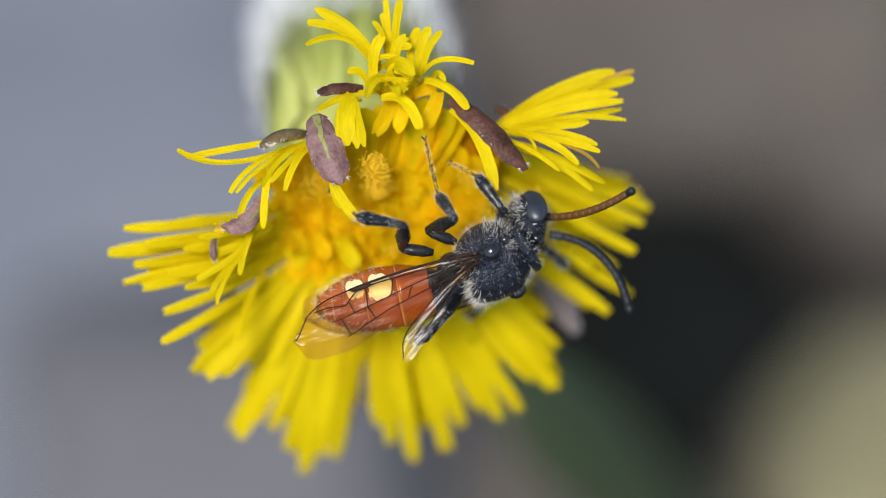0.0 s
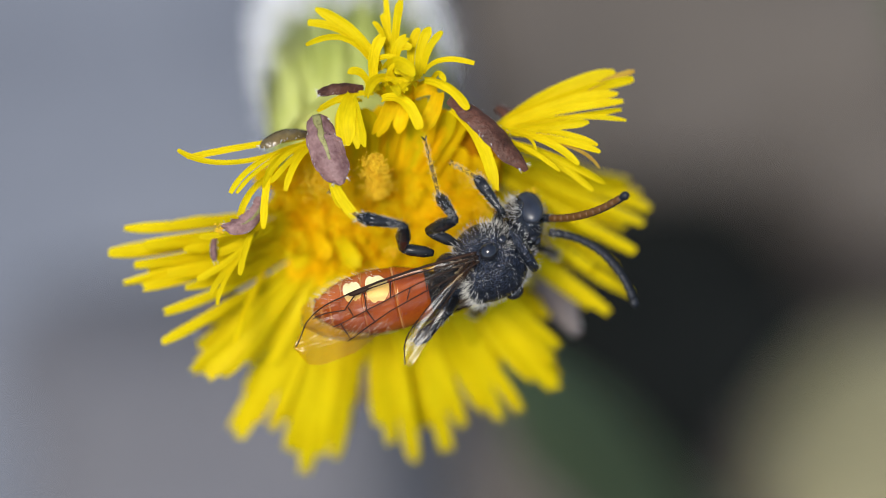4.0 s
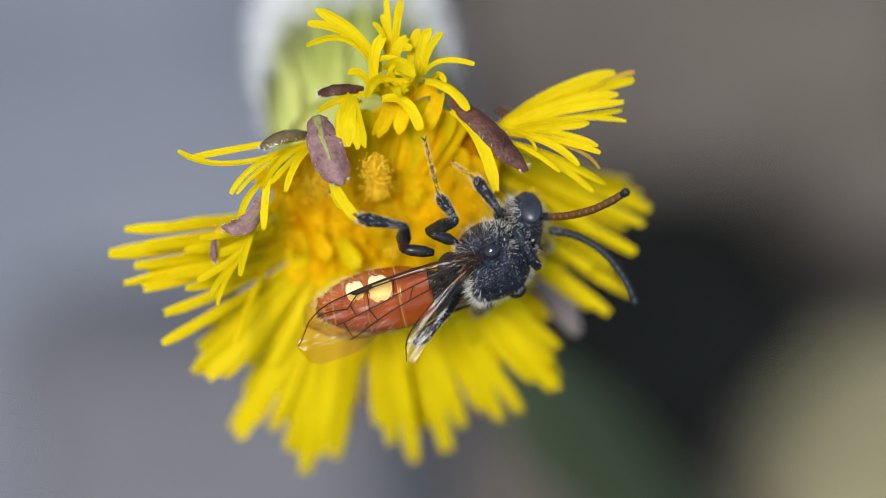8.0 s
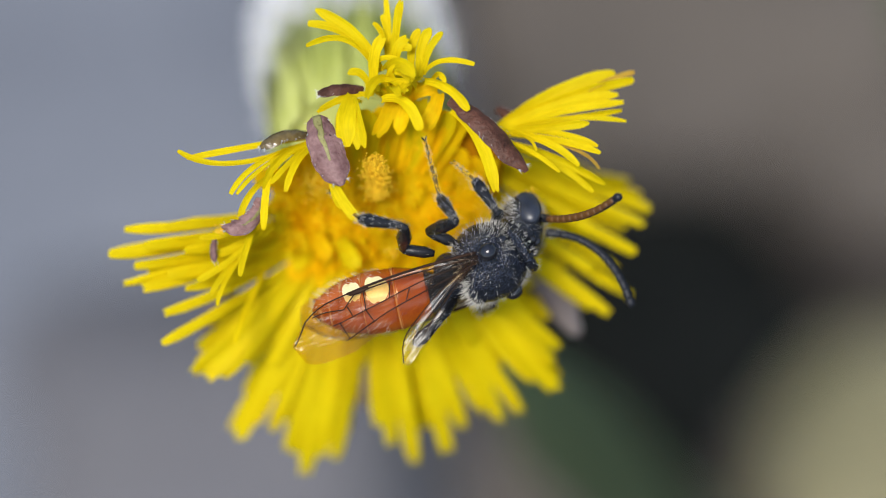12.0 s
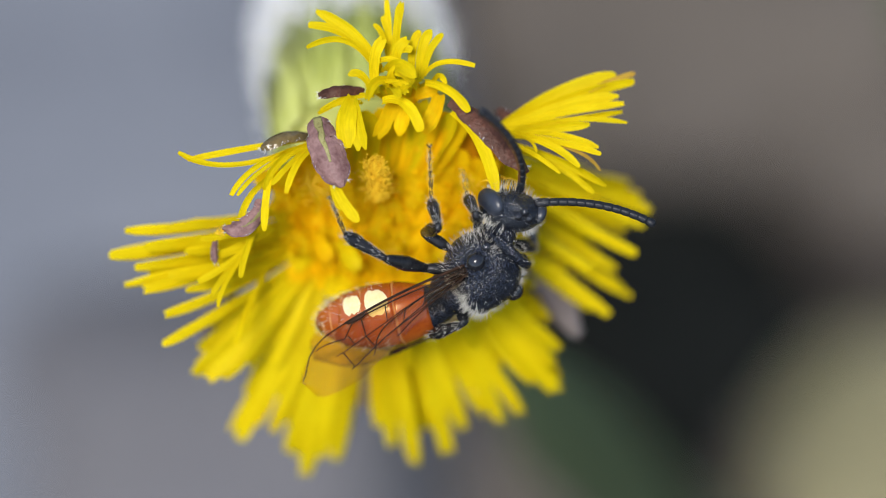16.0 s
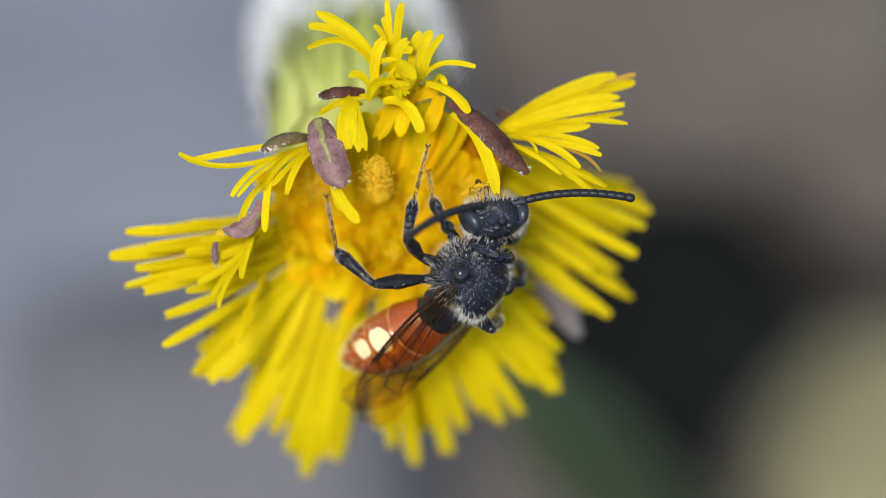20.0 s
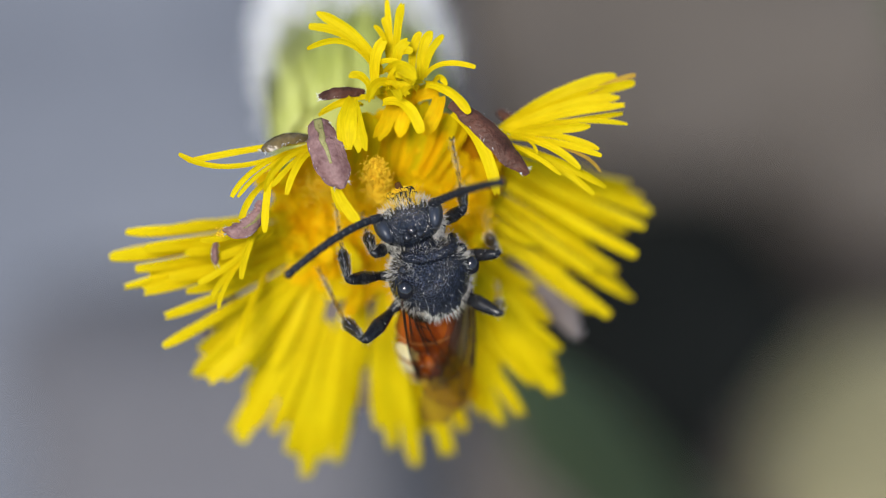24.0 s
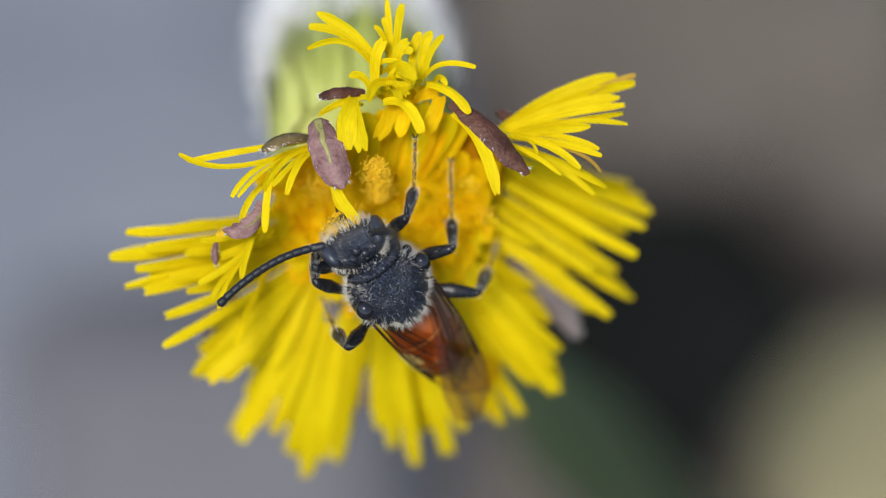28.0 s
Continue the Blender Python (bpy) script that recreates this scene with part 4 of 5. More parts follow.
for s in (1, -1):
    for k0, k1, wa, mid in ((0.455, 0.618, 0.42, 1.24), (0.648, 0.775, 0.36, 1.30)):
        sh = Shape()
        n, w = 18, 8
        for i in range(n + 1):
            k = k0 + (k1 - k0) * i / n
            half = wa * math.sqrt(max(0.04, 1 - (2 * i / n - 1) ** 4)) * (0.82 + 0.3 * i / n) * (1 + 0.22 * noise.noise(Vector((i * 0.3, k0 * 30, s * 3.0))))
            for j in range(w + 1):
                a = s * (mid + half * (2 * j / w - 1))
                r = (abd_r(k) + 0.075) * MM
                sh.v.append(V(-ABL * k, 0, -0.45 * k * k) + Vector((0, math.sin(a) * r, math.cos(a) * r * 0.86)))
        for i in range(n):
            for j in range(w):
                sh.f.append((i * (w + 1) + j, (i + 1) * (w + 1) + j, (i + 1) * (w + 1) + j + 1, i * (w + 1) + j + 1))
                sh.m.append(0)
        part("side_spot", sh, CREAM, abdomen, "cream-yellow spot")
sh = Shape()
for _ in range(360):
    k, a = brnd.uniform(0.35, 1.0) ** 0.7, brnd.uniform(0, 6.283)
    r = abd_r(k) * MM
    sh.hair(V(-ABL * k, 0, -0.45 * k * k) + Vector((0, math.sin(a) * r, math.cos(a) * r * 0.86)),
            Vector((-0.8, math.sin(a) * 0.7, math.cos(a) * 0.6)) * 0.22 * MM * (0.5 + k), 0.006 * MM)
part("abdomen_fur", sh, HAIR, abdomen, "fine pale hairs", kind="stuff")


# wing space: root at the origin, x along the front edge, y towards the front edge, z up
def wing_w(k):
    return 0.05 + 0.22 * (k / 0.72) ** 0.85 if k < 0.72 else 0.27 * math.sqrt(max(0.0, 1 - ((k - 0.72) / 0.28) ** 2.2))


def wing_at(k, v, long, s, narrow=1.0):
    """k along, v from front edge (0) to hind edge (1)."""
    front = 0.035 * math.sin(math.pi * k) - 0.115 * (max(0, k - 0.74) / 0.26) ** 2.2
    return Vector((k * long, s * (front - v * wing_w(k) * narrow) * long,
                   0.006 * long * math.sin(v * 7 + k * 4) + 0.05 * long * v * (1 - k)))


def wing(long, s, hind=False):
    sh = Shape()
    n, w = 30, 10
    for i in range(n + 1):
        for j in range(w + 1):
            sh.v.append(wing_at(i / n, j / w, long, s, 0.62 if hind else 1.0))
    for i in range(n):
        for j in range(w):
            sh.f.append((i * (w + 1) + j, (i + 1) * (w + 1) + j, (i + 1) * (w + 1) + j + 1, i * (w + 1) + j + 1))
            sh.m.append(0)
    ob = part("hindwing" if hind else "forewing", sh, WING_PALE if hind else WING_FILM, bee, "clear pale wing" if hind else "clear brown-tinted wing")
    sh = Shape()

    def vein(r, *kv):
        pts = []
        for (k0, v0), (k1, v1) in zip(kv, kv[1:]):
            pts += [wing_at(k0 + (k1 - k0) * q / 6, v0 + (v1 - v0) * q / 6, long, s, 0.62 if hind else 1.0) for q in range(6)]
        pts.append(wing_at(*kv[-1], long, s, 0.62 if hind else 1.0))
        sh.tube(pts, [(r if r > 0.05 else r * 0.9) * 1.15 * MM * (0.9 - 0.25 * i / len(pts)) for i in range(len(pts))], 5)

    vein(0.030 if hind else 0.058, (0.0, 0.0), (0.3, 0.0), (0.66, 0.0))
    vein(0.030, (0.66, 0.0), (0.9, 0.0), (0.99, 0.2))
    if not hind:
        vein(0.034, (0.0, 0.3), (0.3, 0.12), (0.56, 0.06))
    vein(0.028, (0.0, 0.5), (0.25, 0.42), (0.5, 0.46), (0.78, 0.42))
    vein(0.030, (0.0, 0.8), (0.25, 0.75), (0.5, 0.72), (0.74, 0.76))
    if not hind:
        vein(0.030, (0.62, 0.05), (0.70, 0.24), (0.86, 0.06))
        vein(0.028, (0.44, 0.08), (0.47, 0.45))
        vein(0.028, (0.58, 0.10), (0.60, 0.44))
        vein(0.028, (0.68, 0.22), (0.67, 0.43))
        vein(0.028, (0.36, 0.44), (0.40, 0.73))
        vein(0.028, (0.60, 0.45), (0.58, 0.73))
        vein(0.026, (0.74, 0.43), (0.72, 0.75))
        vein(0.026, (0.24, 0.43), (0.28, 0.75))
    part("vein", sh, VEIN, ob, "network of dark brown veins")
    if not hind:
        sh = Shape()
        c = wing_at(0.60, 0.04, long, s)
        sh.ball(c, (0.42 * MM, 0.09 * MM, 0.05 * MM), None, 12, 6)
        part("stigma", sh, VEIN, ob)
    return ob


WINGS = {(1, 0): wing(7.7 * MM, -1), (-1, 0): wing(7.7 * MM, 1), (1, 1): wing(4.6 * MM, -1, True), (-1, 1): wing(5.6 * MM, 1, True)}


def bone(name, prof, parent, material, hairs=0, label="", squash=0.85):
    """A limb piece along +x with a swelling profile of (x, r) in millimetres."""
    sh = Shape()
    pts = []
    for (x0, r0), (x1, r1) in zip(prof, prof[1:]):
        pts += [(x0 + (x1 - x0) * q / 3, r0 + (r1 - r0) * q / 3) for q in range(3)]
    pts.append(prof[-1])
    sh.tube([V(x, 0, 0) for x, r in pts], [r * MM for x, r in pts], 10, squash)
    ob = part(name, sh, material, parent, label)
    if hairs:
        sh = Shape()
        for _ in range(hairs):
            x, r = brnd.choice(pts[1:])
            a = brnd.uniform(0, 6.283)
            o = Vector((0, math.cos(a), math.sin(a)))
            sh.hair(V(x + brnd.uniform(-0.1, 0.1), 0, 0) + o * r * 0.9 * MM, (o * 0.7 + Vector((0.8, 0, 0))).normalized() * brnd.uniform(0.12, 0.24) * MM, 0.0036 * MM)
        part("hair", sh, HAIR, ob, "short pale hairs", kind="stuff")
    return ob


LEGS = {}
FEM, TIB, TAR = {1: 1.7, 2: 1.8, 3: 2.0}, {1: 1.6, 2: 1.7, 3: 1.95}, {1: 1.9, 2: 2.2, 3: 2.4}
for s, side_name in ((1, "L"), (-1, "R")):
    for i in (1, 2, 3):
        f, t, q = FEM[i], TIB[i], TAR[i]
        fat = 1.0 + 0.12 * (i == 3)
        femur = bone("leg", [(0, 0.16), (0.15 * f, 0.2), (0.5 * f, 0.27 * fat), (0.9 * f, 0.2), (f, 0.14)], bee, LEG_MAT, 40, "black bristly leg")
        coxa = bone("coxa", [(0, 0.12), (0.35, 0.22), (0.9, 0.22), (1.2, 0.15)], bee, LEG_MAT, 16)
        tibia = bone("tibia", [(0, 0.12), (0.25 * t, 0.17), (0.8 * t, 0.24 * fat), (t, 0.16)], femur, LEG_MAT, 190)
        prof = [(0, 0.09)]
        for j in range(5):
            a, b = q * (0.0, 0.42, 0.57, 0.70, 0.82)[j], q * (0.42, 0.57, 0.70, 0.82, 1.0)[j]
            prof += [(a + 0.03, 0.058), (b - 0.04, 0.092 - 0.009 * j), (b, 0.045)]
        tarsus = bone("tarsus", prof, femur, TARSUS, 110, "thin tarsus dusted with pollen")
        sh = Shape()
        for e in (1, -1):
            sh.tube([V(q, 0, 0), V(q + 0.12, 0.08 * e, 0.02), V(q + 0.2, 0.1 * e, -0.08)], [0.035 * MM, 0.03 * MM, 0.01 * MM], 5)
        dust = Shape()
        for _ in range(150 if i < 3 else 50):
            a = brnd.uniform(0, 6.283)
            r = brnd.uniform(0.06, 0.12)
            dust.ball(V(brnd.uniform(0.05, q), r * math.cos(a), r * math.sin(a)), (brnd.uniform(0.016, 0.032) * MM,) * 3, None, 5, 4)
        LEGS[side_name + str(i)] = (femur, tibia, tarsus)
        claw = part("claw", sh, LEG_MAT, bee)
        claw.parent = femur
        pol = part("pollen_dust", dust, POLLEN, femur, "grains of yellow pollen", kind="stuff")
        LEGS[side_name + str(i)] = (femur, tibia, tarsus, claw, pol, coxa)

# antennae: a shaft and eleven beads, black above, rust-brown below
SEG, BEADS = 0.335, 12
sh = Shape()
n = 12
ring = [(math.cos(2 * math.pi * j / n), math.sin(2 * math.pi * j / n)) for j in range(n)]
xs = [(-0.02, 0.128), (0.05, 0.143), (0.17, 0.152), (0.29, 0.151), (0.355, 0.134)]
sh.sweep([(V(x, 0, 0), Vector((0, 1, 0)), Vector((0, 0, 1))) for x, r in xs], [[(a * r * MM, b * r * MM) for a, b in ring] for x, r in xs])
for q, face in enumerate(sh.f):
    if sum(sh.v[i].z for i in face) / len(face) < -0.02 * MM:
        sh.m[q] = 1
bead_mesh = mesh_of("bead", sh, [ANT_TOP, ANT_LOW])
sh = Shape()
xs = [(0, 0.10), (0.06, 0.15), (0.24, 0.17), (0.33, 0.14), (0.39, 0.05)]
sh.sweep([(V(x, 0, 0), Vector((0, 1, 0)), Vector((0, 0, 1))) for x, r in xs], [[(a * r * MM, b * r * MM) for a, b in ring] for x, r in xs])
end_mesh = mesh_of("bead_end", sh, [ANT_TOP])
ANT = {}
for side_name in "LR":
    shaft = bone("antenna", [(0, 0.13), (0.1, 0.17), (0.5, 0.16), (0.58, 0.1)], bee, ANT_TOP, 30, "beaded antenna, black above and rust-brown below")
    beads = []
    for j in range(BEADS):
        b = new("bead", bead_mesh if j < BEADS - 1 else end_mesh)
        b.parent = shaft
        beads.append(b)
    ANT[side_name] = (shaft, beads)

# ---- motion ----
TRACKS = {}


def k(channel, t, *values):
    TRACKS.setdefault(channel, []).append((t, values))


def val(channel, t):
    rows = TRACKS[channel]
    if t <= rows[0][0]:
        return rows[0][1]
    for (t0, a), (t1, b) in zip(rows, rows[1:]):
        if t <= t1:
            q = (t - t0) / (t1 - t0)
            return tuple(x + (y - x) * q for x, y in zip(a, b))
    return rows[-1][1]


# flower head: sinks a little under the bee
k("flower", 0, 0, 0); k("flower", 3.5, 0.3, 0.2); k("flower", 5.5, 1, 1.6); k("flower", 12.5, 0.8, 2.2); k("flower", 14.5, 1.5, 3.2)
k("flower", 16, 1.8, 4.6); k("flower", 17, 1.6, 5.6); k("flower", 19, 2.6, 6.0); k("flower", 21, 2.6, 6.8); k("flower", 28, 3, 7.4)

# thorax: place; heading, rise towards the lens, lean of the back to the bee's right
k("thorax", 0, 872, 462, 0); k("thorax", 0.5, 875, 464, 0); k("thorax", 1, 871, 464, 0); k("thorax", 1.5, 877, 462, 0); k("thorax", 2, 871, 462, 0)
k("thorax", 2.5, 876, 462, 0); k("thorax", 3, 871, 464, 0); k("thorax", 3.5, 867, 463, 0); k("thorax", 5.5, 867, 464, 0); k("thorax", 6, 876, 461, 0)
k("thorax", 6.5, 866, 461, 0); k("thorax", 7, 869, 461, 0); k("thorax", 7.5, 867, 460, 0); k("thorax", 8, 872, 461, 0); k("thorax", 8.5, 873, 460, 0)
k("thorax", 9, 867, 462, 0); k("thorax", 10, 868, 462, 0); k("thorax", 11, 866, 463, 0); k("thorax", 12, 866, 463, 0); k("thorax", 12.5, 869, 462, 0)
k("thorax", 14.5, 873, 462, 0); k("thorax", 15, 852, 466, 0); k("thorax", 15.5, 868, 470, 0); k("thorax", 16, 854, 477, 0); k("thorax", 16.5, 858, 477, 0)
k("thorax", 17, 818, 483, 0); k("thorax", 17.5, 792, 473, 0); k("thorax", 18, 821, 468, 0); k("thorax", 18.5, 840, 467, 0); k("thorax", 19, 827, 485, 0)
k("thorax", 19.5, 829, 481, 0); k("thorax", 20, 831, 488, 0); k("thorax", 20.5, 835, 513, 0); k("thorax", 21, 825, 488, 0); k("thorax", 21.5, 815, 488, 0)
k("thorax", 23.5, 800, 503, 0); k("thorax", 24, 760, 485, 0); k("thorax", 25, 735, 503, 0); k("thorax", 26, 725, 503, 0); k("thorax", 26.8, 715, 508, 0)
k("thorax", 27.4, 690, 498, 0); k("thorax", 28, 685, 503, 0)
k("body", 0, 34, 0, 52); k("body", 15, 34, 0, 52); k("body", 15.5, 38, 0, 50); k("body", 16, 48, 4, 50); k("body", 16.5, 50, 5, 56); k("body", 17, 58, 6, 58)
k("body", 20, 64, 8, 52); k("body", 20.5, 76, 14, 42); k("body", 21.5, 80, 18, 37); k("body", 23.5, 88, 24, 30); k("body", 24, 98, 28, 26)
k("body", 25, 100, 30, 25); k("body", 26.8, 104, 30, 23); k("body", 27.4, 118, 28, 18); k("body", 28, 124, 28, 14)
# head: place; heading, rise, lean
k("head", 0, 928, 396, -1.2); k("head", 3, 922, 398, -1.2); k("head", 14.5, 922, 399, -1.2); k("head", 15, 908, 402, -1.0); k("head", 15.5, 922, 388, 0.5); k("head", 16, 902, 372, 0.6); k("head", 16.5, 898, 370, 0.6)
k("head", 17, 875, 388, 0.6); k("head", 17.5, 850, 380, 0.6); k("head", 18, 868, 372, 0.6); k("head", 18.5, 884, 375, 0.6); k("head", 19, 868, 385, 0.6); k("head", 19.5, 870, 370, 0.6); k("head", 20, 872, 385, 0.6)
k("head", 20.5, 832, 405, 0.8); k("head", 21, 810, 372, 0.8); k("head", 21.5, 800, 365, 0.8); k("head", 23.5, 775, 400, 0.8); k("head", 24, 725, 395, 0.8); k("head", 25, 692, 405, 0.8)
k("head", 26, 688, 408, 0.8); k("head", 26.8, 670, 412, 0.8); k("head", 27.4, 632, 412, 0.8); k("head", 28, 628, 432, 0.8)
k("face", 0, 5, -15, 45); k("face", 15, 10, -10, 45); k("face", 15.5, 45, 5, 35); k("face", 16, 70, 15, 32); k("face", 17, 82, 24, 32); k("face", 20, 90, 28, 20); k("face", 20.5, 98, 32, 10)
k("face", 21, 100, 36, 0); k("face", 23.5, 106, 36, 0); k("face", 25, 110, 34, 0); k("face", 28, 120, 34, -4)
# tip of the abdomen
k("tail", 0, 538, 566); k("tail", 3, 538, 570); k("tail", 14.5, 540, 570); k("tail", 15, 510, 568); k("tail", 15.5, 528, 576); k("tail", 16, 564, 588); k("tail", 16.5, 580, 596); k("tail", 17, 582, 618)
k("tail", 18, 585, 632); k("tail", 19, 592, 646); k("tail", 19.5, 608, 650); k("tail", 20, 622, 658); k("tail", 20.5, 692, 662); k("tail", 21, 695, 662); k("tail", 21.5, 694, 665); k("tail", 23.5, 728, 682)
k("tail", 24, 768, 676); k("tail", 25, 784, 676); k("tail", 26, 780, 678); k("tail", 26.8, 786, 682); k("tail", 27.4, 802, 660); k("tail", 28, 816, 654)
k("sag", 0, 0.14); k("sag", 15.5, 0.24); k("sag", 16, 0.40); k("sag", 17, 0.36); k("sag", 20, 0.36); k("sag", 21.5, 0.2); k("sag", 24, 0.0); k("sag", 28, 0.0)
# tips of the folded wings
k("wing", 0, 512, 562); k("wing", 3, 512, 572); k("wing", 6, 516, 572); k("wing", 11, 508, 572); k("wing", 14.5, 512, 572); k("wing", 15, 484, 566); k("wing", 15.5, 508, 598); k("wing", 16, 534, 627)
k("wing", 16.5, 553, 644); k("wing", 17, 546, 668); k("wing", 18, 568, 680); k("wing", 19, 580, 687); k("wing", 19.5, 594, 700); k("wing", 20, 612, 710); k("wing", 20.5, 690, 710); k("wing", 21, 706, 722)
k("wing", 21.5, 698, 722); k("wing", 23.5, 736, 722); k("wing", 24, 764, 716); k("wing", 25, 772, 714); k("wing", 26, 778, 714); k("wing", 26.8, 782, 716); k("wing", 27.4, 806, 708); k("wing", 28, 818, 702)
# where the thigh leaves the body, and how much of that counts
k("L2h", 0, 757, 408, 1); k("L2h", 14.5, 758, 410, 1); k("L2h", 15, 742, 410, 1); k("L2h", 15.5, 752, 412, 1); k("L2h", 16, 750, 412, 1); k("L2h", 16.5, 748, 412, 1); k("L2h", 17, 752, 448, 1)
k("L2h", 20, 745, 455, 1); k("L2h", 20.5, 745, 470, 0.5); k("L2h", 21, 765, 500, 0); k("L2h", 28, 700, 500, 0)
k("L3h", 0, 712, 440, 1); k("L3h", 14.5, 714, 442, 1); k("L3h", 15, 700, 446, 1); k("L3h", 15.5, 740, 464, 1); k("L3h", 16, 755, 475, 1); k("L3h", 16.5, 750, 474, 1); k("L3h", 17, 745, 492, 0.8)
k("L3h", 20, 755, 490, 0.8); k("L3h", 20.5, 745, 505, 0.5); k("L3h", 21.5, 740, 515, 0); k("L3h", 28, 650, 560, 0)
# antennae: foot, middle, tip
k("antL", 0, 960, 383, 1030, 378, 1103, 347); k("antL", 3, 958, 387, 1025, 384, 1087, 362); k("antL", 6, 958, 383, 1030, 378, 1097, 345); k("antL", 8, 956, 383, 1026, 378, 1092, 350)
k("antL", 11, 954, 386, 1020, 384, 1077, 358); k("antL", 14.5, 954, 385, 1020, 386, 1080, 365); k("antL", 15, 938, 394, 1000, 392, 1056, 365); k("antL", 15.5, 957, 370, 1000, 362, 984, 325)
k("antL", 16, 920, 338, 916, 270, 865, 208); k("antL", 16.5, 908, 335, 890, 255, 822, 232); k("antL", 17, 892, 352, 900, 330, 880, 325); k("antL", 17.5, 872, 352, 850, 335, 830, 345)
k("antL", 18, 878, 348, 835, 350, 795, 370); k("antL", 19, 870, 365, 835, 388, 802, 412); k("antL", 19.5, 868, 348, 810, 352, 750, 380); k("antL", 20, 860, 365, 800, 375, 738, 408)
k("antL", 20.5, 800, 370, 715, 340, 618, 340); k("antL", 21, 782, 332, 700, 298, 604, 295); k("antL", 21.5, 785, 350, 700, 340, 633, 372); k("antL", 23.5, 748, 388, 670, 420, 590, 470)
k("antL", 24, 675, 385, 605, 415, 515, 482); k("antL", 25, 642, 400, 565, 428, 466, 508); k("antL", 26, 640, 402, 565, 430, 474, 512); k("antL", 26.8, 615, 418, 535, 440, 442, 508)
k("antL", 27.4, 580, 420, 480, 450, 386, 508); k("antL", 28, 576, 436, 475, 470, 376, 552)
k("antR", 0, 972, 415, 1070, 460, 1120, 575); k("antR", 3, 972, 412, 1070, 455, 1130, 565); k("antR", 6, 970, 410, 1075, 450, 1130, 548); k("antR", 8, 972, 408, 1070, 448, 1130, 552)
k("antR", 11, 965, 412, 1065, 450, 1126, 570); k("antR", 14.5, 968, 412, 1070, 455, 1124, 562); k("antR", 15, 955, 416, 1065, 445, 1120, 582); k("antR", 15.5, 962, 385, 1085, 405, 1170, 490)
k("antR", 16, 946, 360, 1070, 365, 1176, 408); k("antR", 16.5, 940, 346, 1060, 340, 1172, 375); k("antR", 17, 912, 366, 1030, 348, 1146, 368); k("antR", 17.5, 895, 358, 1000, 342, 1110, 355)
k("antR", 18, 905, 352, 1020, 342, 1130, 382); k("antR", 18.5, 915, 352, 1030, 342, 1138, 364); k("antR", 19, 905, 366, 1020, 345, 1128, 346); k("antR", 19.5, 902, 342, 1015, 305, 1124, 312); k("antR", 20, 906, 362, 1010, 342, 1124, 352)
k("antR", 20.5, 888, 368, 975, 342, 1068, 330); k("antR", 21, 875, 352, 930, 380, 974, 436); k("antR", 21.5, 850, 355, 920, 380, 986, 442); k("antR", 23.5, 825, 378, 900, 392, 970, 410)
k("antR", 24, 762, 362, 815, 340, 868, 326); k("antR", 25, 705, 378, 760, 350, 814, 340); k("antR", 26, 705, 380, 765, 366, 830, 364); k("antR", 26.8, 690, 392, 740, 386, 806, 390)
k("antR", 27.4, 655, 395, 700, 380, 748, 382); k("antR", 28, 655, 412, 690, 410, 700, 420)
k("rollL", 0, 150); k("rollL", 15, 150); k("rollL", 15.5, 110); k("rollL", 16, 50); k("rollL", 16.5, 0); k("rollL", 28, 0)
# legs: knee, ankle, foot
k("L3", 0, 714, 398, 634, 384, 585, 340); k("L3", 14.5, 716, 400, 636, 386, 585, 342); k("L3", 15, 698, 400, 628, 385, 583, 340); k("L3", 15.5, 692, 432, 622, 398, 580, 342); k("L3", 16, 682, 456, 610, 412, 584, 352)
k("L3", 16.5, 684, 462, 610, 415, 584, 352); k("L3", 17, 655, 486, 595, 422, 578, 350); k("L3", 18, 658, 475, 592, 422, 578, 350); k("L3", 19, 658, 494, 594, 436, 578, 350); k("L3", 20, 660, 500, 594, 440, 578, 350)
k("L3", 20.5, 672, 548, 606, 482, 578, 352); k("L3", 21, 672, 540, 608, 490, 580, 370); k("L3", 21.3, 665, 560, 603, 508, 562, 420); k("L3", 21.5, 655, 575, 602, 522, 545, 450); k("L3", 23.5, 658, 595, 615, 552, 555, 462); k("L3", 24, 645, 600, 608, 562, 565, 480)
k("L3", 25, 645, 614, 600, 588, 545, 520); k("L3", 26, 637, 614, 598, 585, 545, 520); k("L3", 26.8, 622, 618, 598, 588, 555, 530); k("L3", 27.4, 612, 612, 590, 580, 570, 530); k("L3", 28, 614, 612, 592, 580, 570, 530)
k("L2", 0, 806, 388, 776, 346, 752, 248); k("L2", 14.5, 808, 392, 778, 348, 752, 250); k("L2", 15, 796, 394, 766, 350, 750, 250); k("L2", 15.5, 796, 398, 768, 352, 756, 255); k("L2", 16, 776, 400, 762, 352, 760, 262)
k("L2", 16.5, 770, 402, 760, 352, 758, 260); k("L2", 17, 742, 412, 748, 352, 758, 262); k("L2", 18, 725, 405, 742, 350, 758, 260); k("L2", 19, 728, 420, 742, 350, 758, 262); k("L2", 20, 718, 418, 730, 352, 756, 262); k("L2", 20.5, 702, 475, 690, 410, 702, 340)
k("L2", 20.8, 715, 500, 660, 440, 640, 380); k("L2", 21, 725, 515, 650, 470, 566, 430); k("L2", 21.3, 690, 490, 628, 440, 575, 385); k("L2", 21.5, 655, 470, 616, 420, 590, 348); k("L2", 23.5, 645, 476, 615, 422, 590, 346); k("L2", 24, 615, 492, 604, 440, 594, 366)
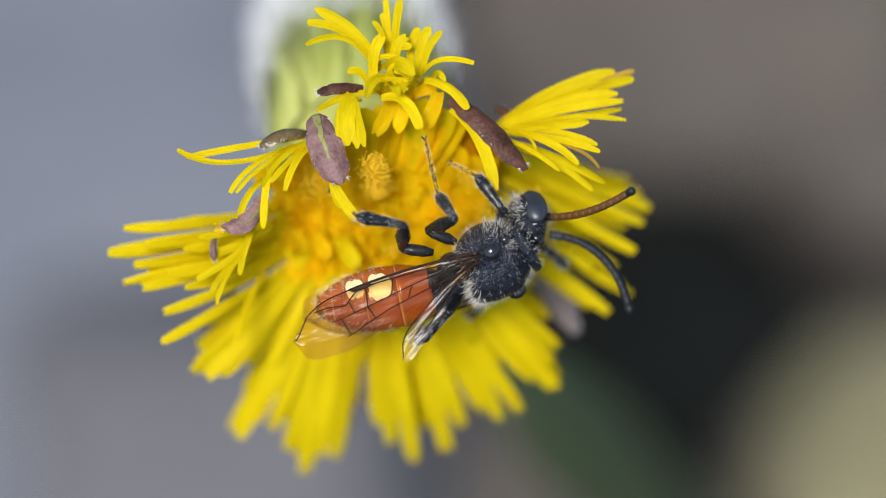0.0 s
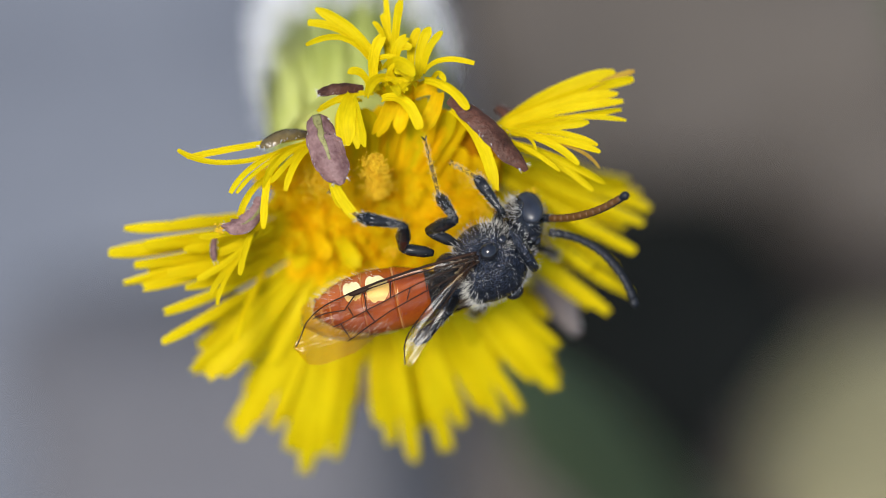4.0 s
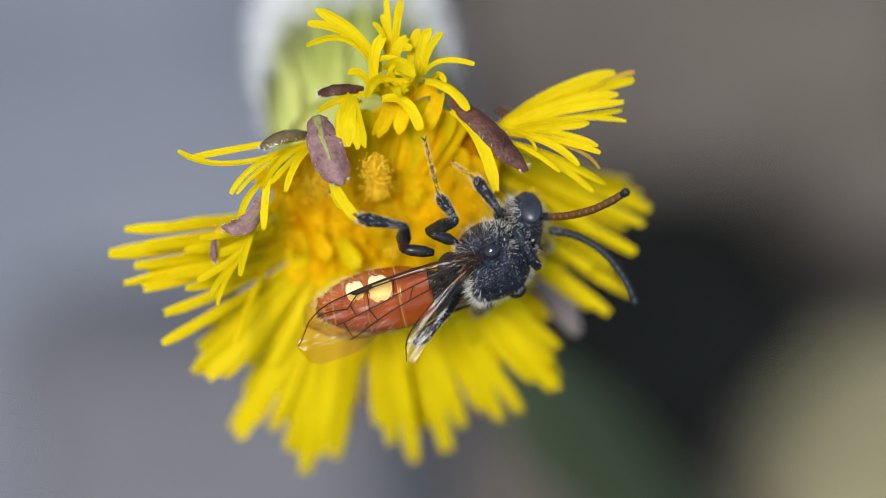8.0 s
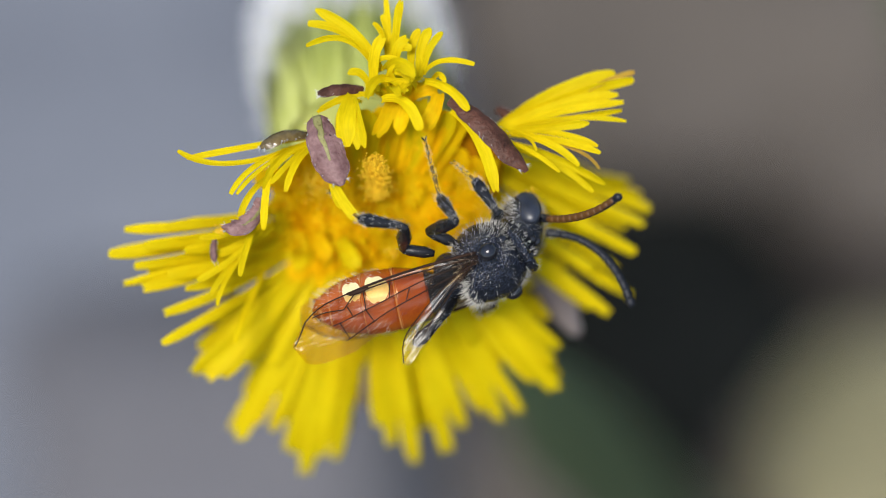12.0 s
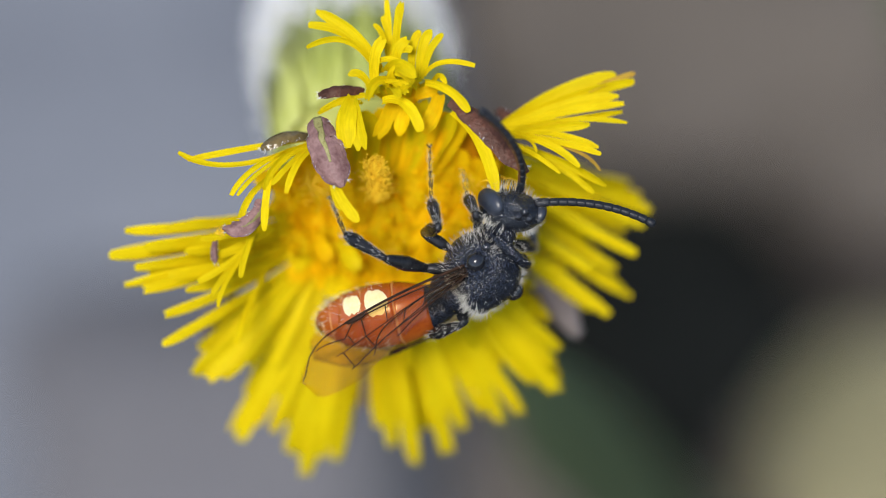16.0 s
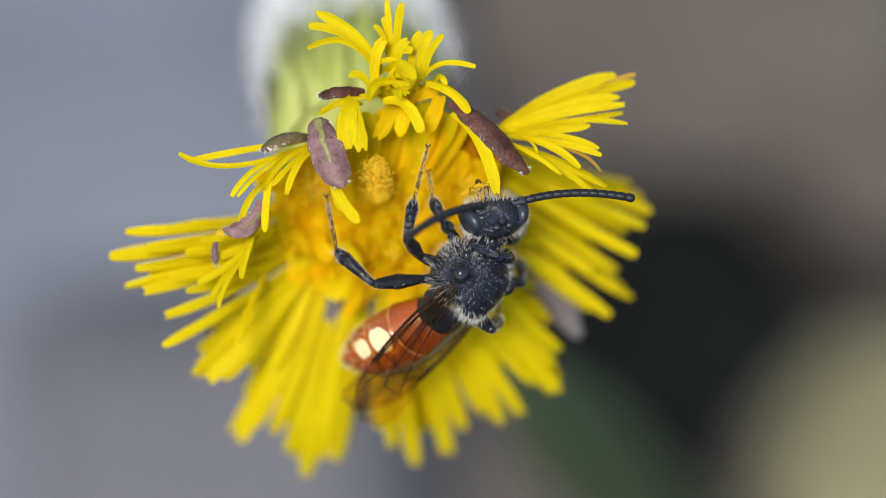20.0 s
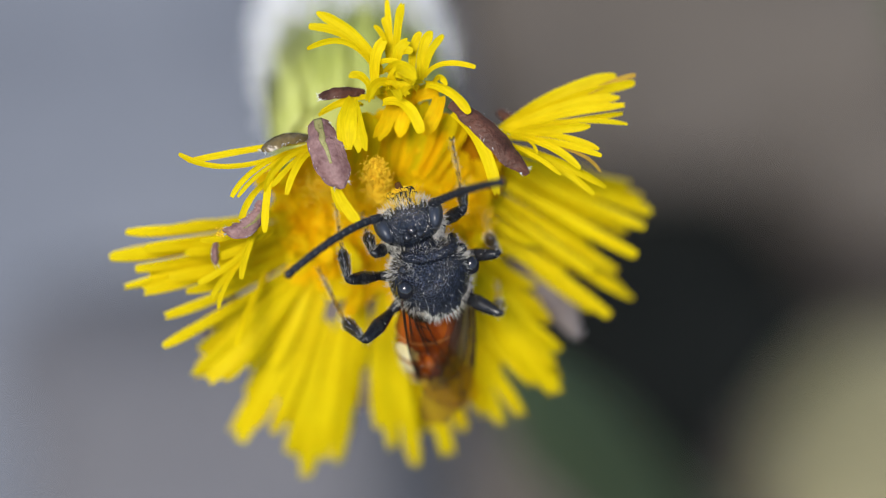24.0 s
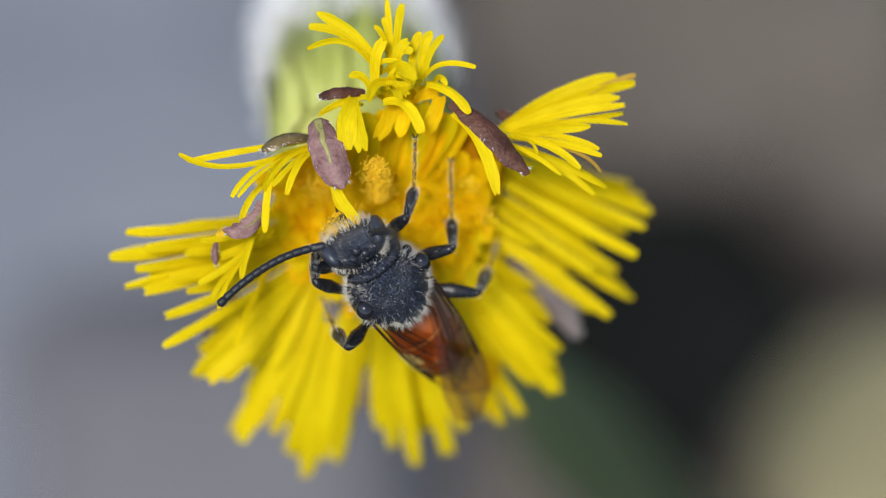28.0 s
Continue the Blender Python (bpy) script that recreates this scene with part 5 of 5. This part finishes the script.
k("L2", 25, 595, 500, 585, 450, 590, 380); k("L2", 26, 590, 500, 584, 455, 590, 390); k("L2", 26.8, 578, 500, 578, 452, 588, 395); k("L2", 27.4, 566, 500, 568, 452, 580, 395); k("L2", 28, 556, 496, 556, 458, 575, 405)
k("L1", 0, 890, 372, 845, 312, 800, 290); k("L1", 15, 878, 376, 838, 318, 805, 290); k("L1", 15.5, 872, 375, 838, 320, 815, 290); k("L1", 16, 842, 378, 826, 345, 818, 305); k("L1", 16.5, 838, 378, 822, 345, 816, 305)
k("L1", 17, 795, 405, 772, 345, 740, 280); k("L1", 18, 788, 392, 770, 340, 762, 300); k("L1", 20, 786, 395, 764, 350, 758, 305); k("L1", 20.5, 745, 425, 750, 380, 735, 320); k("L1", 21, 762, 414, 712, 365, 660, 305)
k("L1", 21.5, 755, 420, 712, 375, 650, 300); k("L1", 23.5, 705, 430, 690, 395, 700, 350); k("L1", 24, 660, 446, 648, 410, 640, 380); k("L1", 25, 638, 462, 612, 425, 600, 390); k("L1", 26, 635, 462, 610, 430, 595, 390)
k("L1", 26.5, 632, 470, 600, 445, 560, 410); k("L1", 26.8, 638, 486, 576, 462, 492, 415); k("L1", 27.1, 610, 470, 580, 450, 545, 420); k("L1", 27.4, 575, 455, 565, 430, 560, 400); k("L1", 28, 555, 470, 560, 440, 575, 410)
k("R1", 0, 965, 440, 1000, 470, 960, 420); k("R1", 15.5, 950, 440, 940, 400, 930, 360); k("R1", 20, 915, 420, 920, 390, 900, 350); k("R1", 21.5, 890, 410, 880, 370, 865, 330); k("R1", 23.5, 872, 402, 880, 372, 878, 340)
k("R1", 24, 820, 366, 814, 330, 800, 250); k("R1", 25, 776, 360, 766, 322, 722, 236); k("R1", 26, 770, 365, 760, 312, 728, 238); k("R1", 26.8, 763, 375, 756, 312, 734, 238); k("R1", 27.4, 736, 385, 738, 312, 732, 236); k("R1", 28, 718, 382, 730, 330, 735, 240)
k("R2", 0, 850, 545, 830, 560, 800, 520); k("R2", 15.5, 880, 540, 850, 545, 830, 500); k("R2", 17, 905, 520, 900, 480, 880, 440); k("R2", 20, 925, 500, 920, 460, 900, 420); k("R2", 20.5, 926, 462, 926, 420, 932, 360); k("R2", 21.5, 912, 450, 912, 410, 918, 350)
k("R2", 23.5, 912, 455, 905, 405, 915, 345); k("R2", 24, 880, 446, 862, 412, 860, 380); k("R2", 25, 862, 456, 844, 420, 840, 380); k("R2", 26.8, 850, 462, 840, 430, 842, 385); k("R2", 27.4, 840, 456, 840, 425, 842, 380); k("R2", 27.7, 820, 445, 818, 400, 815, 330); k("R2", 28, 800, 436, 797, 385, 797, 282)
k("R3", 0, 792, 556, 738, 606, 742, 570); k("R3", 15, 784, 558, 734, 608, 738, 570); k("R3", 15.5, 800, 560, 745, 600, 735, 560); k("R3", 16, 820, 570, 760, 590, 740, 560); k("R3", 17, 800, 590, 765, 600, 740, 560); k("R3", 18, 800, 605, 820, 590, 830, 540); k("R3", 19, 862, 570, 830, 590, 800, 590)
k("R3", 20, 870, 582, 880, 560, 880, 520); k("R3", 21.5, 890, 560, 880, 530, 880, 500); k("R3", 24, 884, 552, 880, 530, 880, 500); k("R3", 25, 872, 562, 870, 530, 875, 480); k("R3", 26.8, 866, 566, 868, 530, 870, 490); k("R3", 27.1, 850, 545, 860, 500, 870, 460); k("R3", 27.4, 845, 516, 860, 480, 870, 440); k("R3", 28, 848, 516, 860, 475, 880, 430)

HIP = {"L1": V(1.15, 0.75, -0.95), "L2": V(-0.1, 0.95, -1.0), "L3": V(-1.15, 0.85, -0.85)}
HIP.update({"R" + n[1]: Vector((v.x, -v.y, v.z)) for n, v in list(HIP.items())})


GLINT = ((TO_STAGE.to_3x3() @ SUN_DIR).normalized() + Vector((0, 0, 1))).normalized()     # between sun and lens


def facing(heading, rise, lean):
    """Turn that looks along heading in the picture, rises towards the lens, and leans its back to its right."""
    a, p, r = radians(heading), radians(rise), radians(lean)
    f = Vector((math.cos(a) * math.cos(p), math.sin(a) * math.cos(p), math.sin(p)))
    u0 = Vector((-math.cos(a) * math.sin(p), -math.sin(a) * math.sin(p), math.cos(p)))
    right = f.cross(u0)
    u = u0 * math.cos(r) + right * math.sin(r)
    return frame_of(f, u)


def frame_of(x, up, at=Vector((0, 0, 0))):
    x = x.normalized()
    y = up.cross(x)
    if y.length < 1e-6:
        y = x.orthogonal()
    y.normalize()
    z = x.cross(y)
    m = Matrix((x, y, z)).transposed().to_4x4()
    m.translation = at
    return m


def reach(start, px, py, long, sign):
    """The end of a piece of that length from start towards (px, py), going nearer (+) or farther (-) as far as its length asks."""
    d = start.z
    for _ in range(4):
        e = P(px, py, d / MM)
        flat = Vector((e.x - start.x, e.y - start.y))
        d = start.z + sign * math.sqrt(max(0.0, long * long - flat.length_squared))
    way = P(px, py, d / MM) - start
    return start + way.normalized() * long


def figure(t):
    """All poses of the bee at t: {object: matrix in its parent's space}."""
    out = {}
    dx, dy = val("flower", t)
    body = Matrix.Translation(P(*val("thorax", t))) @ facing(*val("body", t))
    inv = body.inverted()
    out[bee] = STAGE @ body
    hd = Matrix.Translation(P(*val("head", t))) @ facing(*val("face", t))
    out[head] = inv @ hd
    out[neck] = inv @ frame_of(hd.translation - body.translation, body.to_3x3() @ Vector((0, 0, 1)), body.translation)
    tuck = 0.6 * min(1.0, max(0.0, (t - 15.5) / 1.5)) + 0.4 * min(1.0, max(0.0, (t - 20) / 2.0))       # the waist draws in as the abdomen bends down
    waist = body @ V(-1.42 + 1.0 * tuck, 0, -0.10 - 0.25 * tuck) - Vector((0, val("sag", t)[0] * MM, 0.5 * MM))
    tail = reach(waist, *val("tail", t)[:2], ABL * MM, -1)
    up = body.to_3x3() @ Vector((0, 0, 1))
    abd = frame_of(waist - tail, up, waist)
    out[abdomen] = inv @ abd
    back = abd.to_3x3()
    for (s, hind), w in WINGS.items():
        root = body @ (V(-0.22, 1.44 * s, 0.42) if not hind else V(-0.5, 1.28 * s, 0.48))
        wx, wy = val("wing", t)
        ease = min(1.0, max(0.0, (t - 15) / 9))      # seen from the side at first, from behind at last
        aim = reach(root, wx + (0 if s > 0 else 75 - 13 * ease), wy + (0 if s > 0 else 30 * (1 - ease)), 7.7 * MM, -1)
        aim.z = max(aim.z, tail.z + (tail.z - waist.z) * 0.25 * ease + (1.0 if s > 0 else -1.4 + 2.0 * ease) * MM)       # the folded wing lies on the back
        if hind:
            aim = aim.lerp(tail + up * 0.6 * MM, 0.35)
        flat = (back @ Vector((0, (0.30 + 0.5 * (1 - ease) * (s > 0)) * s, 1.0))).normalized() * 0.6 + Vector((0, 0, 1))
        if hind and s > 0 and t < 17.0:                  # the hind wing stands off and glints until the bee turns
            off = min(1.0, max(0.0, (16.5 - t) / 1.5))
            aim = aim.lerp(reach(root, wx + 178, wy + 64, 4.6 * MM, -1), off)
            flat = flat.lerp(GLINT, off).normalized()
        out[w] = inv @ frame_of(aim - root, flat, root)
    for name, (femur, tibia, tarsus, claw, pol, coxa) in LEGS.items():
        kx, ky, ax, ay, fx, fy = val(name, t)
        i = int(name[1])
        seat = body @ HIP[name]
        to = P(kx, ky, seat.z / MM + 0.4) - seat
        hip = seat + to.normalized() * min(0.6 * MM, to.length * 0.35)
        if name + "h" in TRACKS:
            hx, hy, share = val(name + "h", t)
            hip = hip.lerp(P(hx, hy, seat.z / MM + 0.3), share)
        joint = seat.lerp(body.translation, 0.85)
        joint.z = hip.z - 0.35 * MM
        out[coxa] = inv @ frame_of(hip - joint, Vector((0, 0, 1)), hip - (hip - joint).normalized() * 1.17 * MM)
        near = 1 if name[0] == "L" or name == "R3" or t > 20 else -1
        knee = reach(hip, kx + dx * 0.5, ky + dy * 0.5, FEM[i] * MM, near)
        ankle = reach(knee, ax + dx * 0.8, ay + dy * 0.8, TIB[i] * MM, -1)
        foot = reach(ankle, fx, fy, TAR[i] * MM, -1)
        z = Vector((0, 0, 1))
        mf, mt, mq = frame_of(knee - hip, z, hip), frame_of(ankle - knee, z, knee), frame_of(foot - ankle, z, ankle)
        out[femur] = inv @ mf
        fi = mf.inverted()
        out[tibia], out[tarsus], out[claw], out[pol] = fi @ mt, fi @ mq, fi @ mq, fi @ mq
    for side_name, (shaft, beads) in ANT.items():
        x0, y0, x1, y1, x2, y2 = val("ant" + side_name, t)
        s = 1 if side_name == "L" else -1
        root = hd @ V(0.72, 0.30 * s, 0.12)
        total = (0.55 + SEG * BEADS) * MM
        a = P(x0, y0, root.z / MM)
        c = P(x2, y2, root.z / MM)
        b = P(x1, y1, root.z / MM)
        flat = (b - a).length + (c - b).length
        sign = 1 if side_name == "L" or t > 20.4 else -1
        d = sign * math.sqrt(max(0.0, total ** 2 - flat ** 2)) * 0.8 / MM
        z0 = root.z / MM
        a, b, c = P(x0, y0, z0), P(x1, y1, z0 + d * 0.55), P(x2, y2, z0 + d)
        b = b * 2 - (a + c) * 0.5
        roll = radians(val("rollL", t)[0]) if side_name == "L" else 0.0
        curve = bez(a, b, c, 120)
        lens = [0.0]
        for p, q in zip(curve, curve[1:]):
            lens.append(lens[-1] + (q - p).length)

        def along(dist):
            for i in range(1, len(curve)):
                if lens[i] >= dist:
                    w = (dist - lens[i - 1]) / (lens[i] - lens[i - 1])
                    return curve[i - 1].lerp(curve[i], w)
            e = (curve[-1] - curve[-2]).normalized()
            return curve[-1] + e * (dist - lens[-1])

        upv = Matrix.Rotation(roll, 3, (c - a).normalized()) @ Vector((0, 0, 1))
        ms = frame_of(along(0.55 * MM) - a, upv, a)
        out[shaft] = inv @ ms
        si = ms.inverted()
        for j, bead in enumerate(beads):
            p, q = along((0.55 + SEG * j) * MM), along((0.55 + SEG * (j + 1)) * MM)
            out[bead] = si @ frame_of(q - p, upv, p)
    return out


def motions():
    times = [0.5 * i for i in range(29)] + [14.5 + 0.25 * i for i in range(1, 55)] + [20.8, 21.3, 26.8, 27.1, 27.4, 27.7]
    times = sorted({round(t, 2) for t in times if t <= 28})
    rows = {}
    for t in times:
        for ob, m in figure(t).items():
            rows.setdefault(ob, []).append((t, m))
    for ob, r in rows.items():
        walk(ob, r)
    walk(flower, [(t, STAGE @ Matrix.Translation(FLOWER_FOOT + Vector((val("flower", t)[0] * PIX, -val("flower", t)[1] * PIX, 0)))) for t in (0, 3.5, 5.5, 12.5, 14.5, 16, 17, 19, 21, 28)])


motions()
